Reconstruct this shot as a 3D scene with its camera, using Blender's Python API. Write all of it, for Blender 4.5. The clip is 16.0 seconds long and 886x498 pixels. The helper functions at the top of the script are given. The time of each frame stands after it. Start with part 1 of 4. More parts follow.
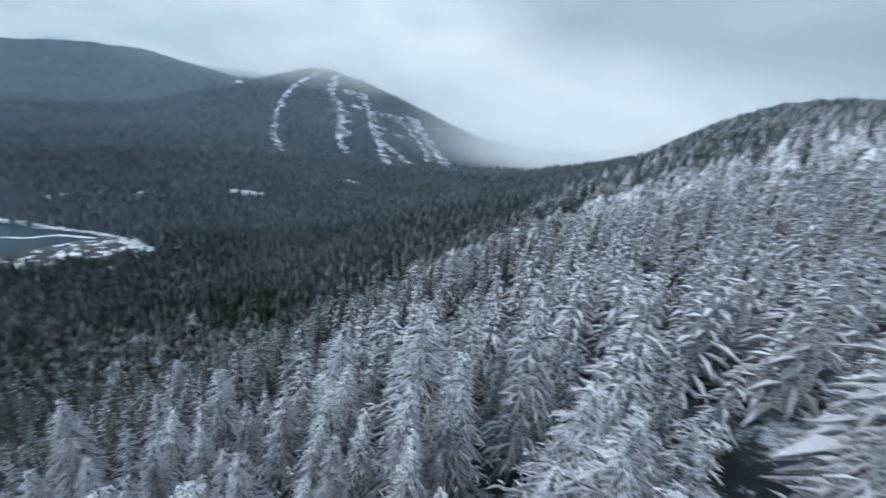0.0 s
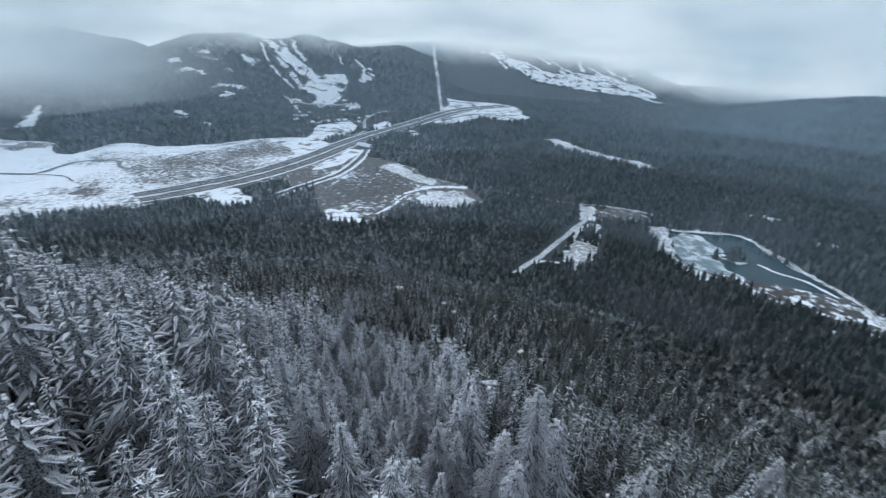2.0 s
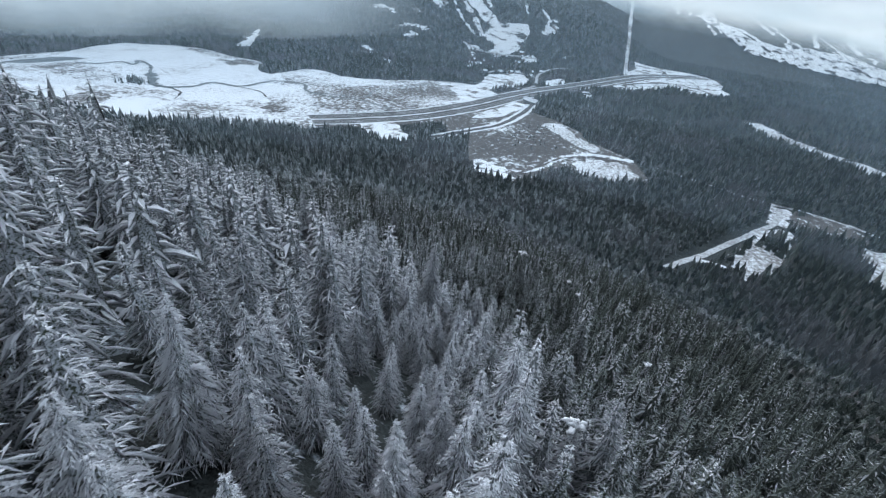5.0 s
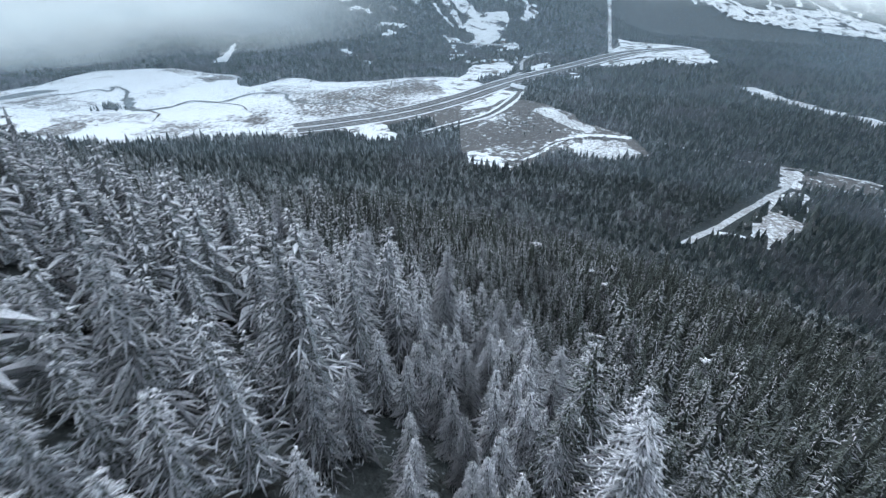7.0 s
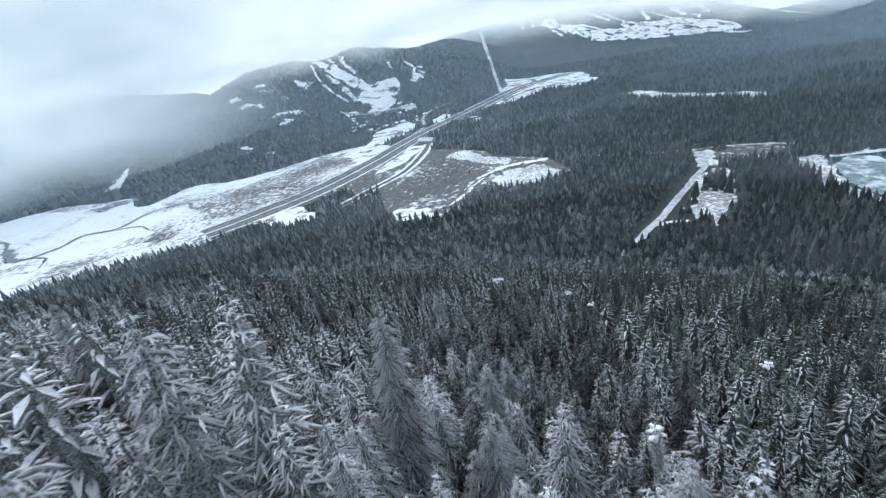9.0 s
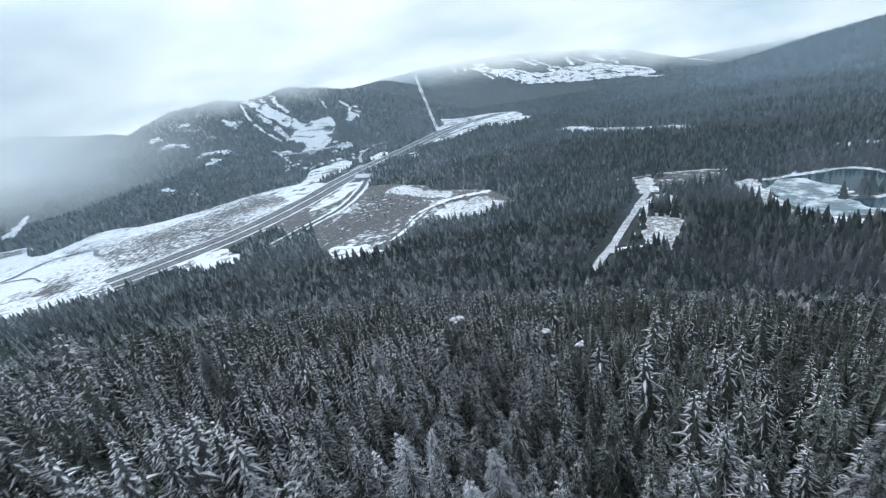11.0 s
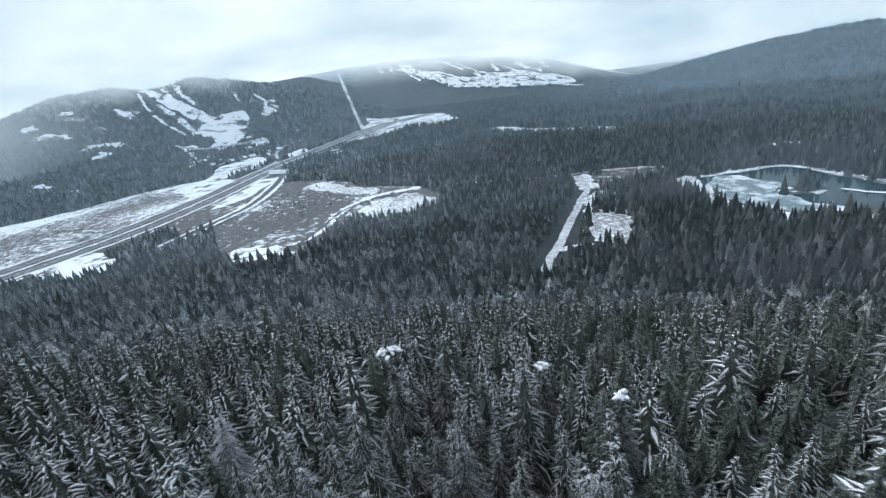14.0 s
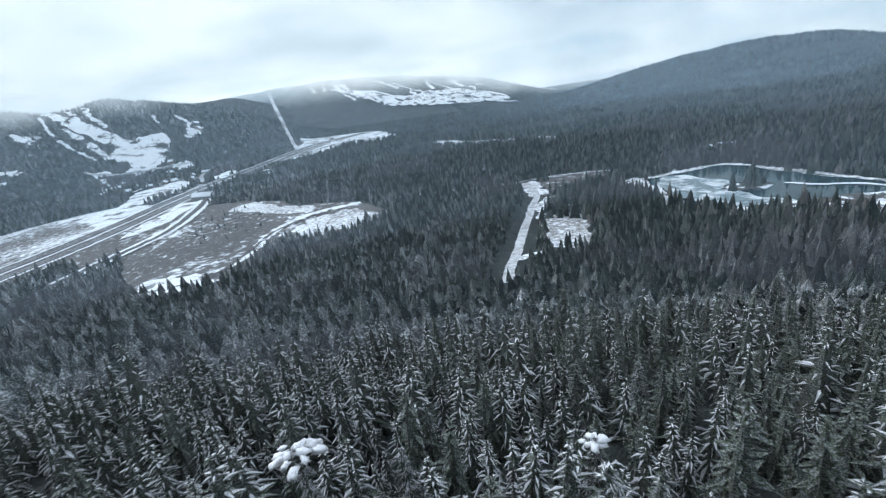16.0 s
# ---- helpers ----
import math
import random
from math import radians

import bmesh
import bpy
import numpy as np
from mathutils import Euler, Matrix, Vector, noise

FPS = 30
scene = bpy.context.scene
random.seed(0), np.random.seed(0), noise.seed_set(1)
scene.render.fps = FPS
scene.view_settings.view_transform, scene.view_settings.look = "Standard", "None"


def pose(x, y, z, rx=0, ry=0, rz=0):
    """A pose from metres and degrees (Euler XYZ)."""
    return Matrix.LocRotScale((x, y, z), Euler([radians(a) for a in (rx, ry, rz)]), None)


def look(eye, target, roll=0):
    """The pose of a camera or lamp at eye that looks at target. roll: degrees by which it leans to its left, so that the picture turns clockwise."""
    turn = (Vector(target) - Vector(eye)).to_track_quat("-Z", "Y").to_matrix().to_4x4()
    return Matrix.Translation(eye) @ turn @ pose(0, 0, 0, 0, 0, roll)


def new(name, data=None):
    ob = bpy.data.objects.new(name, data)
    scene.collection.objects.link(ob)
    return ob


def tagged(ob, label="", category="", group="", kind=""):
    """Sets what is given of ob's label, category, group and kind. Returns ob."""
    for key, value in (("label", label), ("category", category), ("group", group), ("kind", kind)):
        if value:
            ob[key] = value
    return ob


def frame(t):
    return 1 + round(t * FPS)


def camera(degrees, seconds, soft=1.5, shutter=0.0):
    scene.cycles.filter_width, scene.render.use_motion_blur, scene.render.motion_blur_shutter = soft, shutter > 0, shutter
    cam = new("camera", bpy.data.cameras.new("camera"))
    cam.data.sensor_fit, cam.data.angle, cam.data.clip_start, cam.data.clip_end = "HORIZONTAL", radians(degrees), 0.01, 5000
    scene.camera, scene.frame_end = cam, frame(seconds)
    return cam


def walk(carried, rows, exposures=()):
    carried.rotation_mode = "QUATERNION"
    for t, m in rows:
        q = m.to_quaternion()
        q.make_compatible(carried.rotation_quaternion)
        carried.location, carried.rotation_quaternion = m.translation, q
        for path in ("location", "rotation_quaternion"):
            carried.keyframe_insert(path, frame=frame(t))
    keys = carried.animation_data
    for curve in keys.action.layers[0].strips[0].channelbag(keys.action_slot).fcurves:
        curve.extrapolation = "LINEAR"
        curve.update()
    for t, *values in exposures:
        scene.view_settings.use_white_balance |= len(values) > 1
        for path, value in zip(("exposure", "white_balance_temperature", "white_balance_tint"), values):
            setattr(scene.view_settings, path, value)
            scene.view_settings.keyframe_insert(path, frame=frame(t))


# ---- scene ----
cam = camera(86.0, 16.0, soft=1.25, shutter=0.3)
PATH = [
    (0, (0.83, -7.68, 284.61), (-1.46, 38.61, 265.83), 8.68),
    (0.5, (0.89, 0.16, 282.15), (-17.52, 41.90, 261.69), 3.07),
    (1, (0.09, 6.90, 279.57), (-34.04, 36.69, 258.41), 1.10),
    (1.5, (-1.87, 12.56, 276.84), (-45.06, 26.30, 255.74), 1.05),
    (2, (-4.96, 16.81, 274.66), (-50.36, 19.59, 253.90), 2.27),
    (2.5, (-8.72, 20.20, 272.66), (-54.11, 16.63, 252.00), 2.06),
    (3, (-13.19, 22.87, 270.46), (-57.60, 14.71, 248.99), 6.63),
    (3.5, (-18.46, 24.75, 267.80), (-62.08, 14.65, 245.54), 8.11),
    (4, (-24.51, 25.58, 264.80), (-68.00, 14.81, 242.60), 7.80),
    (4.5, (-30.75, 26.01, 261.48), (-73.46, 14.88, 237.98), 7.08),
    (4.7, (-32.93, 25.83, 260.15), (-75.01, 14.80, 235.51), 6.94),
    (6.8, (-55.08, 16.38, 247.30), (-96.11, 4.54, 221.30), 1.23),
    (7, (-58.51, 15.67, 245.08), (-100.03, 4.28, 219.66), 0.01),
    (7.5, (-67.86, 13.93, 239.04), (-110.59, 4.02, 215.05), -3.46),
    (8, (-77.38, 12.04, 232.94), (-121.09, 3.62, 210.17), -7.16),
    (8.5, (-86.92, 10.02, 226.97), (-131.51, 3.07, 205.44), -10.38),
    (9, (-96.37, 8.10, 221.28), (-141.74, 2.43, 201.04), -11.72),
    (9.2, (-99.83, 7.51, 219.24), (-145.37, 2.48, 199.21), -11.20),
    (11.3, (-145.42, 2.45, 195.88), (-192.32, 4.38, 178.66), -10.17),
    (11.5, (-149.99, 2.42, 193.77), (-196.86, 4.99, 176.57), -9.20),
    (12, (-161.36, 2.50, 188.46), (-208.15, 7.27, 171.50), -7.88),
    (12.5, (-172.50, 2.77, 183.19), (-218.96, 9.34, 165.94), -6.69),
    (13, (-183.24, 3.16, 178.10), (-229.35, 10.85, 160.36), -6.42),
    (13.5, (-193.73, 3.60, 173.19), (-239.61, 11.79, 155.06), -7.10),
    (14, (-204.09, 4.29, 168.38), (-249.89, 12.97, 150.28), -7.90),
    (14.5, (-214.35, 5.25, 163.53), (-260.00, 14.48, 145.33), -8.60),
    (15, (-224.57, 6.54, 158.55), (-270.02, 16.60, 140.29), -8.96),
    (15.5, (-234.72, 8.25, 153.56), (-279.93, 20.61, 136.15), -8.50),
    (16, (-245.10, 10.09, 148.68), (-289.78, 24.77, 131.71), -8.56),
]
walk(cam, [(t, look(eye, target, roll)) for t, eye, target, roll in PATH],
     exposures=[(0, -0.05, 6260, 10), (2.2, -0.04, 6450, 10), (3.5, 0.05, 6500, 10), (4.6, 0.09, 6530, 10), (7, 0.34, 6600, 10), (9, 0.38, 6650, 10), (16, 0.32, 6650, 10)])

# ---------------------------------------------------------------- light
# the hidden sun stands over the drained lake; bearings run from +y towards -x
SUN_EL, SUN_AZ = radians(30), radians(118)
SUNWARD = Vector((-math.sin(SUN_AZ) * math.cos(SUN_EL), math.cos(SUN_AZ) * math.cos(SUN_EL), math.sin(SUN_EL)))
world = bpy.data.worlds.new("overcast_sky")
scene.world = world
world.use_nodes = True
wn, wl = world.node_tree.nodes, world.node_tree.links
wn.clear()


def wnode(kind, **kw):
    n = wn.new(kind)
    for key, value in kw.items():
        n.inputs[key.replace("_", " ")].default_value = value
    return n


sky = wn.new("ShaderNodeTexSky")
sky.sky_type, sky.sun_disc, sky.sun_elevation, sky.sun_rotation = "NISHITA", False, SUN_EL, -SUN_AZ
coord = wn.new("ShaderNodeTexCoord")
stretch = wn.new("ShaderNodeMapping")
stretch.inputs["Scale"].default_value = (1.0, 1.0, 4.5)
clouds = wnode("ShaderNodeTexNoise", Scale=2.3, Detail=6.0, Roughness=0.5)
wl.new(coord.outputs["Generated"], stretch.inputs["Vector"])
wl.new(stretch.outputs["Vector"], clouds.inputs["Vector"])
tone = wn.new("ShaderNodeValToRGB")
tone.color_ramp.elements[0].position, tone.color_ramp.elements[0].color = 0.30, (0.417, 0.52, 0.645, 1)
tone.color_ramp.elements[1].position, tone.color_ramp.elements[1].color = 0.66, (0.795, 0.93, 1.065, 1)
wl.new(clouds.outputs["Fac"], tone.inputs["Fac"])
toward = wn.new("ShaderNodeVectorMath")
toward.operation = "DOT_PRODUCT"
toward.inputs[1].default_value = SUNWARD
wl.new(coord.outputs["Generated"], toward.inputs[0])
glow = wn.new("ShaderNodeMapRange")
glow.interpolation_type = "SMOOTHSTEP"
for key, value in (("From Min", -0.3), ("From Max", 1.0), ("To Min", 0.62), ("To Max", 2.35)):
    glow.inputs[key].default_value = value
wl.new(toward.outputs["Value"], glow.inputs["Value"])
bright = wn.new("ShaderNodeBackground")
wl.new(glow.outputs["Result"], bright.inputs["Strength"])
wl.new(tone.outputs["Color"], bright.inputs["Color"])
clear = wn.new("ShaderNodeBackground")
clear.inputs["Strength"].default_value = 0.10
wl.new(sky.outputs["Color"], clear.inputs["Color"])
both = wn.new("ShaderNodeMixShader")
both.inputs["Fac"].default_value = 0.88
out = wn.new("ShaderNodeOutputWorld")
wl.new(clear.outputs[0], both.inputs[1])
wl.new(bright.outputs[0], both.inputs[2])
wl.new(both.outputs[0], out.inputs["Surface"])

sun = new("sun", bpy.data.lights.new("sun", "SUN"))
sun.data.energy, sun.data.angle, sun.data.color = 0.9, radians(25), (1.0, 0.97, 0.96)
sun.matrix_world = look(tuple(SUNWARD * 900), (0, 0, 0))


# ---------------------------------------------------------------- materials
class Nodes:
    """A small helper to write node materials."""

    def __init__(self, name, rough=0.9, spec=0.2):
        self.mat = bpy.data.materials.new(name)
        self.mat.use_nodes = True
        self.t = self.mat.node_tree
        self.b = self.t.nodes["Principled BSDF"]
        self.b.inputs["Roughness"].default_value = rough
        self.b.inputs["Specular IOR Level"].default_value = spec

    def add(self, kind, **kw):
        n = self.t.nodes.new(kind)
        for key, value in kw.items():
            key = key.replace("_", " ")
            if key in n.inputs:
                n.inputs[key].default_value = value
        return n

    def link(self, a, b):
        self.t.links.new(a, b)

    def pos(self):
        return self.add("ShaderNodeNewGeometry").outputs["Position"]

    def noise(self, scale, detail=4.0, rough=0.55, stretch=None):
        n = self.add("ShaderNodeTexNoise", Scale=scale, Detail=detail, Roughness=rough)
        p = self.pos()
        if stretch:
            m = self.add("ShaderNodeMapping", Scale=stretch)
            self.link(p, m.inputs["Vector"])
            p = m.outputs["Vector"]
        self.link(p, n.inputs["Vector"])
        return n.outputs["Fac"]

    def ramp(self, fac, stops):
        r = self.add("ShaderNodeValToRGB")
        while len(r.color_ramp.elements) < len(stops):
            r.color_ramp.elements.new(0.5)
        for e, (p, c) in zip(r.color_ramp.elements, stops):
            e.position, e.color = p, (*c, 1) if len(c) == 3 else c
        self.link(fac, r.inputs["Fac"])
        return r.outputs["Color"]

    def math(self, op, a, b=0.0, c=None):
        n = self.add("ShaderNodeMath")
        n.operation = op
        for i, v in enumerate((a, b, c)):
            if v is None:
                continue
            if isinstance(v, (int, float)):
                n.inputs[i].default_value = v
            else:
                self.link(v, n.inputs[i])
        return n.outputs[0]

    def span(self, v, lo, hi, to_lo=0.0, to_hi=1.0):
        n = self.add("ShaderNodeMapRange")
        n.interpolation_type = "SMOOTHSTEP"
        self.link(v, n.inputs["Value"])
        for key, x in (("From Min", lo), ("From Max", hi), ("To Min", to_lo), ("To Max", to_hi)):
            n.inputs[key].default_value = x
        return n.outputs["Result"]

    def mix(self, fac, a, b):
        n = self.add("ShaderNodeMix")
        n.data_type = "RGBA"
        for i, v in ((0, fac), (6, a), (7, b)):
            if isinstance(v, (int, float)):
                n.inputs[i].default_value = v
            elif isinstance(v, tuple):
                n.inputs[i].default_value = (*v, 1)
            else:
                self.link(v, n.inputs[i])
        return n.outputs[2]

    def height(self):
        s = self.add("ShaderNodeSeparateXYZ")
        self.link(self.pos(), s.inputs[0])
        return s.outputs["Z"]

    def up(self):
        s = self.add("ShaderNodeSeparateXYZ")
        self.link(self.add("ShaderNodeNewGeometry").outputs["Normal"], s.inputs[0])
        return s.outputs["Z"]

    def bump(self, fac, strength, distance):
        n = self.add("ShaderNodeBump", Strength=strength, Distance=distance)
        self.link(fac, n.inputs["Height"])
        self.link(n.outputs["Normal"], self.b.inputs["Normal"])

    def done(self, color):
        if isinstance(color, tuple):
            self.b.inputs["Base Color"].default_value = (*color, 1)
        else:
            self.link(color, self.b.inputs["Base Color"])
        return self.mat


SNOW = (0.80, 0.83, 0.87)
NEEDLE_A, NEEDLE_B = (0.030, 0.040, 0.032), (0.062, 0.075, 0.053)


def mat_forest(name, fleck, low, high, rime_share=0.30, vary=0.14):
    """Conifer crowns seen from afar: dark needles, more snow on them the higher they stand on the slope."""
    n = Nodes(name, 0.95, 0.1)
    isle = n.add("ShaderNodeNewGeometry").outputs["Random Per Island"]
    needles = n.ramp(isle, [(0.0, (0.019, 0.026, 0.026)), (0.35, NEEDLE_A), (0.65, (0.056, 0.066, 0.060)), (0.86, (0.082, 0.092, 0.078)), (1.0, (0.10, 0.088, 0.082))])
    grove = n.span(n.noise(0.0065, 4.0, 0.6), 0.50, 0.62, 0.0, 0.8)
    grove = n.math("MULTIPLY", grove, n.span(n.height(), 60, 120, 1.0, 0.3))
    needles = n.mix(grove, needles, (0.088, 0.084, 0.088))
    amount = n.span(n.height(), 70, 225, low, high)
    amount = n.math("ADD", amount, n.math("MULTIPLY", n.math("SUBTRACT", isle, 0.5), vary))
    amount = n.math("ADD", amount, n.math("MULTIPLY", n.math("SUBTRACT", n.up(), 0.4), 0.20))
    amount = n.math("ADD", amount, n.math("MULTIPLY", n.math("SUBTRACT", n.noise(0.012, 3.0), 0.5), 0.25))
    along = n.add("ShaderNodeSeparateXYZ")
    n.link(n.pos(), along.inputs[0])
    amount = n.math("ADD", amount, n.span(along.outputs["Y"], -50, 450, 0.03, -0.10))
    rime = n.math("MULTIPLY", n.span(n.math("ADD", n.noise(fleck * 3.0, 2.0, 0.6), n.math("SUBTRACT", amount, 0.5)), 0.36, 0.66), rime_share)
    flecks = n.span(n.math("ADD", n.noise(fleck * 1.3, 3.0, 0.75), n.math("SUBTRACT", amount, 0.5)), 0.50, 0.66)
    mask = n.math("MAXIMUM", rime, n.math("MULTIPLY", flecks, 0.85))
    return n.done(n.mix(mask, needles, SNOW))


def tree_tone(n, dark, light):
    """A tone that changes from tree to tree, by their places."""
    v = n.add("ShaderNodeTexVoronoi", Scale=0.19)
    v.feature = "F1"
    flat = n.add("ShaderNodeMapping", Scale=(1, 1, 0.0))
    n.link(n.pos(), flat.inputs["Vector"])
    n.link(flat.outputs["Vector"], v.inputs["Vector"])
    s = n.add("ShaderNodeSeparateXYZ")
    n.link(v.outputs["Color"], s.inputs[0])
    return n.ramp(s.outputs["X"], [(0.0, (dark * 0.6,) * 3), (0.1, (dark,) * 3), (1.0, (light,) * 3)])


def times(n, a, b):
    m = n.add("ShaderNodeMix")
    m.data_type, m.blend_type = "RGBA", "MULTIPLY"
    m.inputs[0].default_value = 1.0
    n.link(a, m.inputs[6])
    n.link(b, m.inputs[7])
    return m.outputs[2]


def mat_needles(name="needles", low=0.42, high=0.95, lo=0.46, hi=0.66):
    n = Nodes(name, 0.9, 0.15)
    tint = n.ramp(n.noise(1.3, 3.0), [(0.3, NEEDLE_A), (0.6, NEEDLE_B), (0.8, (0.085, 0.088, 0.066))])
    tint = times(n, tint, tree_tone(n, 0.88, 1.14))
    frost = n.span(n.noise(4.5, 3.0, 0.7), lo, hi)
    return n.done(n.mix(n.math("MULTIPLY", frost, n.span(n.height(), 90, 215, low, high)), tint, (0.60, 0.62, 0.68)))


def mat_bough_snow(name, lo, hi, grain):
    """Snow and rime on boughs, broken by needles that show through."""
    n = Nodes(name, 0.9, 0.15)
    fine = n.noise(grain, 3.0, 0.75)
    broad = n.noise(0.5, 3.0)
    mask = n.span(n.math("ADD", fine, n.math("MULTIPLY", n.math("SUBTRACT", broad, 0.5), 0.5)), lo, hi)
    n.bump(fine, 0.6, 0.08)
    return n.done(times(n, n.mix(mask, (0.15, 0.165, 0.18), (0.81, 0.81, 0.84)), tree_tone(n, 0.90, 1.05)))


def mat_snow(name, tint=SNOW, grain=0.6):
    n = Nodes(name, 0.85, 0.25)
    a = n.noise(grain, 5.0)
    n.bump(a, 0.4, 0.25)
    return n.done(n.ramp(n.noise(grain * 0.2, 4.0), [(0.3, tuple(c * 0.86 for c in tint)), (0.7, tint)]))


def mat_bark():
    n = Nodes("bark", 0.95, 0.1)
    a = n.noise(3.0, 4.0, 0.6, (1, 1, 0.15))
    n.bump(a, 0.7, 0.05)
    return n.done(n.ramp(a, [(0.3, (0.04, 0.032, 0.028)), (0.7, (0.11, 0.092, 0.08))]))


def mat_ground():
    """The land under and beyond the trees: duff, brush and canopy with lying snow, rock and snow on the heights."""
    n = Nodes("forest_floor", 0.95, 0.1)
    dark = n.ramp(n.noise(0.05, 6.0, 0.65), [(0.3, (0.034, 0.042, 0.044)), (0.7, (0.070, 0.074, 0.072))])
    amount = n.span(n.height(), 10, 260, 0.34, 0.46)
    mask = n.span(n.math("ADD", n.noise(0.16, 5.0, 0.75), n.math("SUBTRACT", amount, 0.5)), 0.48, 0.62)
    n.bump(n.noise(0.12, 5.0, 0.7), 1.0, 6.0)
    return n.done(n.mix(mask, dark, (0.62, 0.66, 0.72)))


def mat_patchy(name, brown, cover, scale=0.05, snow=SNOW, soft_edge=0.04, detail=8.0, broad=0.0):
    """Brush and grass half under snow; broad: how much whole stretches differ."""
    n = Nodes(name, 0.95, 0.15)
    tone = n.ramp(n.noise(scale * 4, 4.0), [(0.3, tuple(c * 0.6 for c in brown)), (0.7, brown)])
    amount = n.math("ADD", n.noise(scale, detail, 0.70, (1, 1, 1)), cover - 0.5)
    if broad:
        amount = n.math("ADD", amount, n.math("MULTIPLY", n.math("SUBTRACT", n.noise(0.009, 3.0), 0.5), broad))
    mask = n.span(amount, 0.5 - soft_edge, 0.5 + soft_edge)
    n.bump(n.noise(scale * 6, 3.0), 0.4, 0.4)
    return n.done(n.mix(mask, tone, snow))


def mat_water():
    n = Nodes("water", 0.10, 0.06)
    n.bump(n.noise(0.5, 3.0), 0.10, 0.2)
    return n.done(n.ramp(n.noise(0.02, 3.0), [(0.35, (0.007, 0.027, 0.033)), (0.7, (0.012, 0.038, 0.045))]))


def mat_lake():
    """Cold dark water with wind ripples."""
    n = Nodes("lake_water", 0.35, 0.35)
    n.bump(n.noise(0.25, 3.0), 0.3, 0.5)
    return n.done(n.ramp(n.noise(0.02, 3.0), [(0.35, (0.05, 0.075, 0.095)), (0.7, (0.08, 0.11, 0.13))]))


def mat_asphalt():
    n = Nodes("asphalt", 0.8, 0.3)
    return n.done(n.ramp(n.noise(0.15, 5.0, 0.6, (1, 1, 1)), [(0.3, (0.045, 0.047, 0.05)), (0.6, (0.085, 0.088, 0.092)), (0.8, (0.2, 0.21, 0.22))]))


def mat_rock():
    n = Nodes("rock", 0.9, 0.2)
    a = n.noise(0.08, 6.0, 0.7)
    n.bump(a, 0.9, 2.0)
    return n.done(n.ramp(a, [(0.35, (0.07, 0.07, 0.075)), (0.55, (0.2, 0.2, 0.2)), (0.62, (0.7, 0.73, 0.78))]))


def mat_plain(name, color, rough=0.8):
    n = Nodes(name, rough, 0.3)
    a = n.noise(0.8, 4.0)
    return n.done(n.ramp(a, [(0.3, tuple(c * 0.8 for c in color)), (0.7, color)]))


def mat_glow_mist(name, dim, light, lo, hi, most, feather=60.0, ceiling=5000.0, scale=0.0022, lower=None, soft=0.25):
    """Cloud that emits its own uneven brightness: clear below lo, at its densest above hi, with a ragged base and a
    soft upper edge.
    """
    m = Nodes(name)
    m.t.nodes.remove(m.b)
    z = m.height()
    rag = m.math("MULTIPLY", m.math("SUBTRACT", m.noise(scale, 5.0, 0.55, (1, 1, 1.6)), 0.5), feather * 3.0)
    ragged = m.math("ADD", z, rag)
    if lower:
        along = m.add("ShaderNodeSeparateXYZ")
        m.link(m.add("ShaderNodeUVMap").outputs["UV"], along.inputs[0])
        ragged = m.math("ADD", ragged, m.span(along.outputs["X"], lower[0], lower[1], lower[2], 0.0))
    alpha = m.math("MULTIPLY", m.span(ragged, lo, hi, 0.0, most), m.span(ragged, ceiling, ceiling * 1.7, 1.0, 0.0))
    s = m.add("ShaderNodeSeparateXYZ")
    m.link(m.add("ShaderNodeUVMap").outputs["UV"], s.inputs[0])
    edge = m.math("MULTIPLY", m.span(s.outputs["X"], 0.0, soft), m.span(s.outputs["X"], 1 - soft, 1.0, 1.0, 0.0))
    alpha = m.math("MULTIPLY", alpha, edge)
    # emitted tone stands in for daylight scattered inside the cloud
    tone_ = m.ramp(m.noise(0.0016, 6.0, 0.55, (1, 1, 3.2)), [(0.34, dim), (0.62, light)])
    vapour_shader, mixed = m.add("ShaderNodeEmission", Strength=1.0), m.add("ShaderNodeMixShader")
    m.link(tone_, vapour_shader.inputs["Color"])
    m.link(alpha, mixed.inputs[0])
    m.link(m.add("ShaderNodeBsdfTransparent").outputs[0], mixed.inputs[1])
    m.link(vapour_shader.outputs[0], mixed.inputs[2])
    m.link(mixed.outputs[0], m.t.nodes["Material Output"].inputs["Surface"])
    return m.mat


M_GROUND = mat_ground()
M_FOREST_NEAR = mat_forest("forest_near", 0.85, 0.46, 0.62)
M_FOREST = mat_forest("forest_mid", 0.75, 0.45, 0.58, 0.30, 0.17)
M_FOREST_FAR = mat_forest("forest_far", 0.16, 0.345, 0.45, 0.30, 0.17)
M_RIMED = mat_needles("rimed_needles", 0.34, 0.74, 0.39, 0.58)
M_NEEDLES, M_SNOW_LOAD, M_SNOW_DUST, M_BARK = mat_needles(), mat_bough_snow("bough_snow", 0.25, 0.49, 7.0), mat_bough_snow("snow_dust", 0.28, 0.52, 7.0), mat_bark()
M_SNOW = mat_snow("snow_cover", SNOW, 0.05)
M_BED = mat_patchy("snowy_lakebed", (0.20, 0.19, 0.185), 0.55, 0.13, SNOW, 0.10, 5.0, 0.7)
M_BED_WHITE = mat_patchy("white_lakebed", (0.22, 0.21, 0.205), 0.62, 0.10, SNOW, 0.08, 6.0, 0.45)
M_BED_BROWN = mat_patchy("brown_lakebed", (0.16, 0.148, 0.143), 0.46, 0.13, SNOW, 0.10, 5.0, 0.5)
M_FIELD = mat_patchy("snowy_field", (0.16, 0.145, 0.135), 0.56, 0.025)
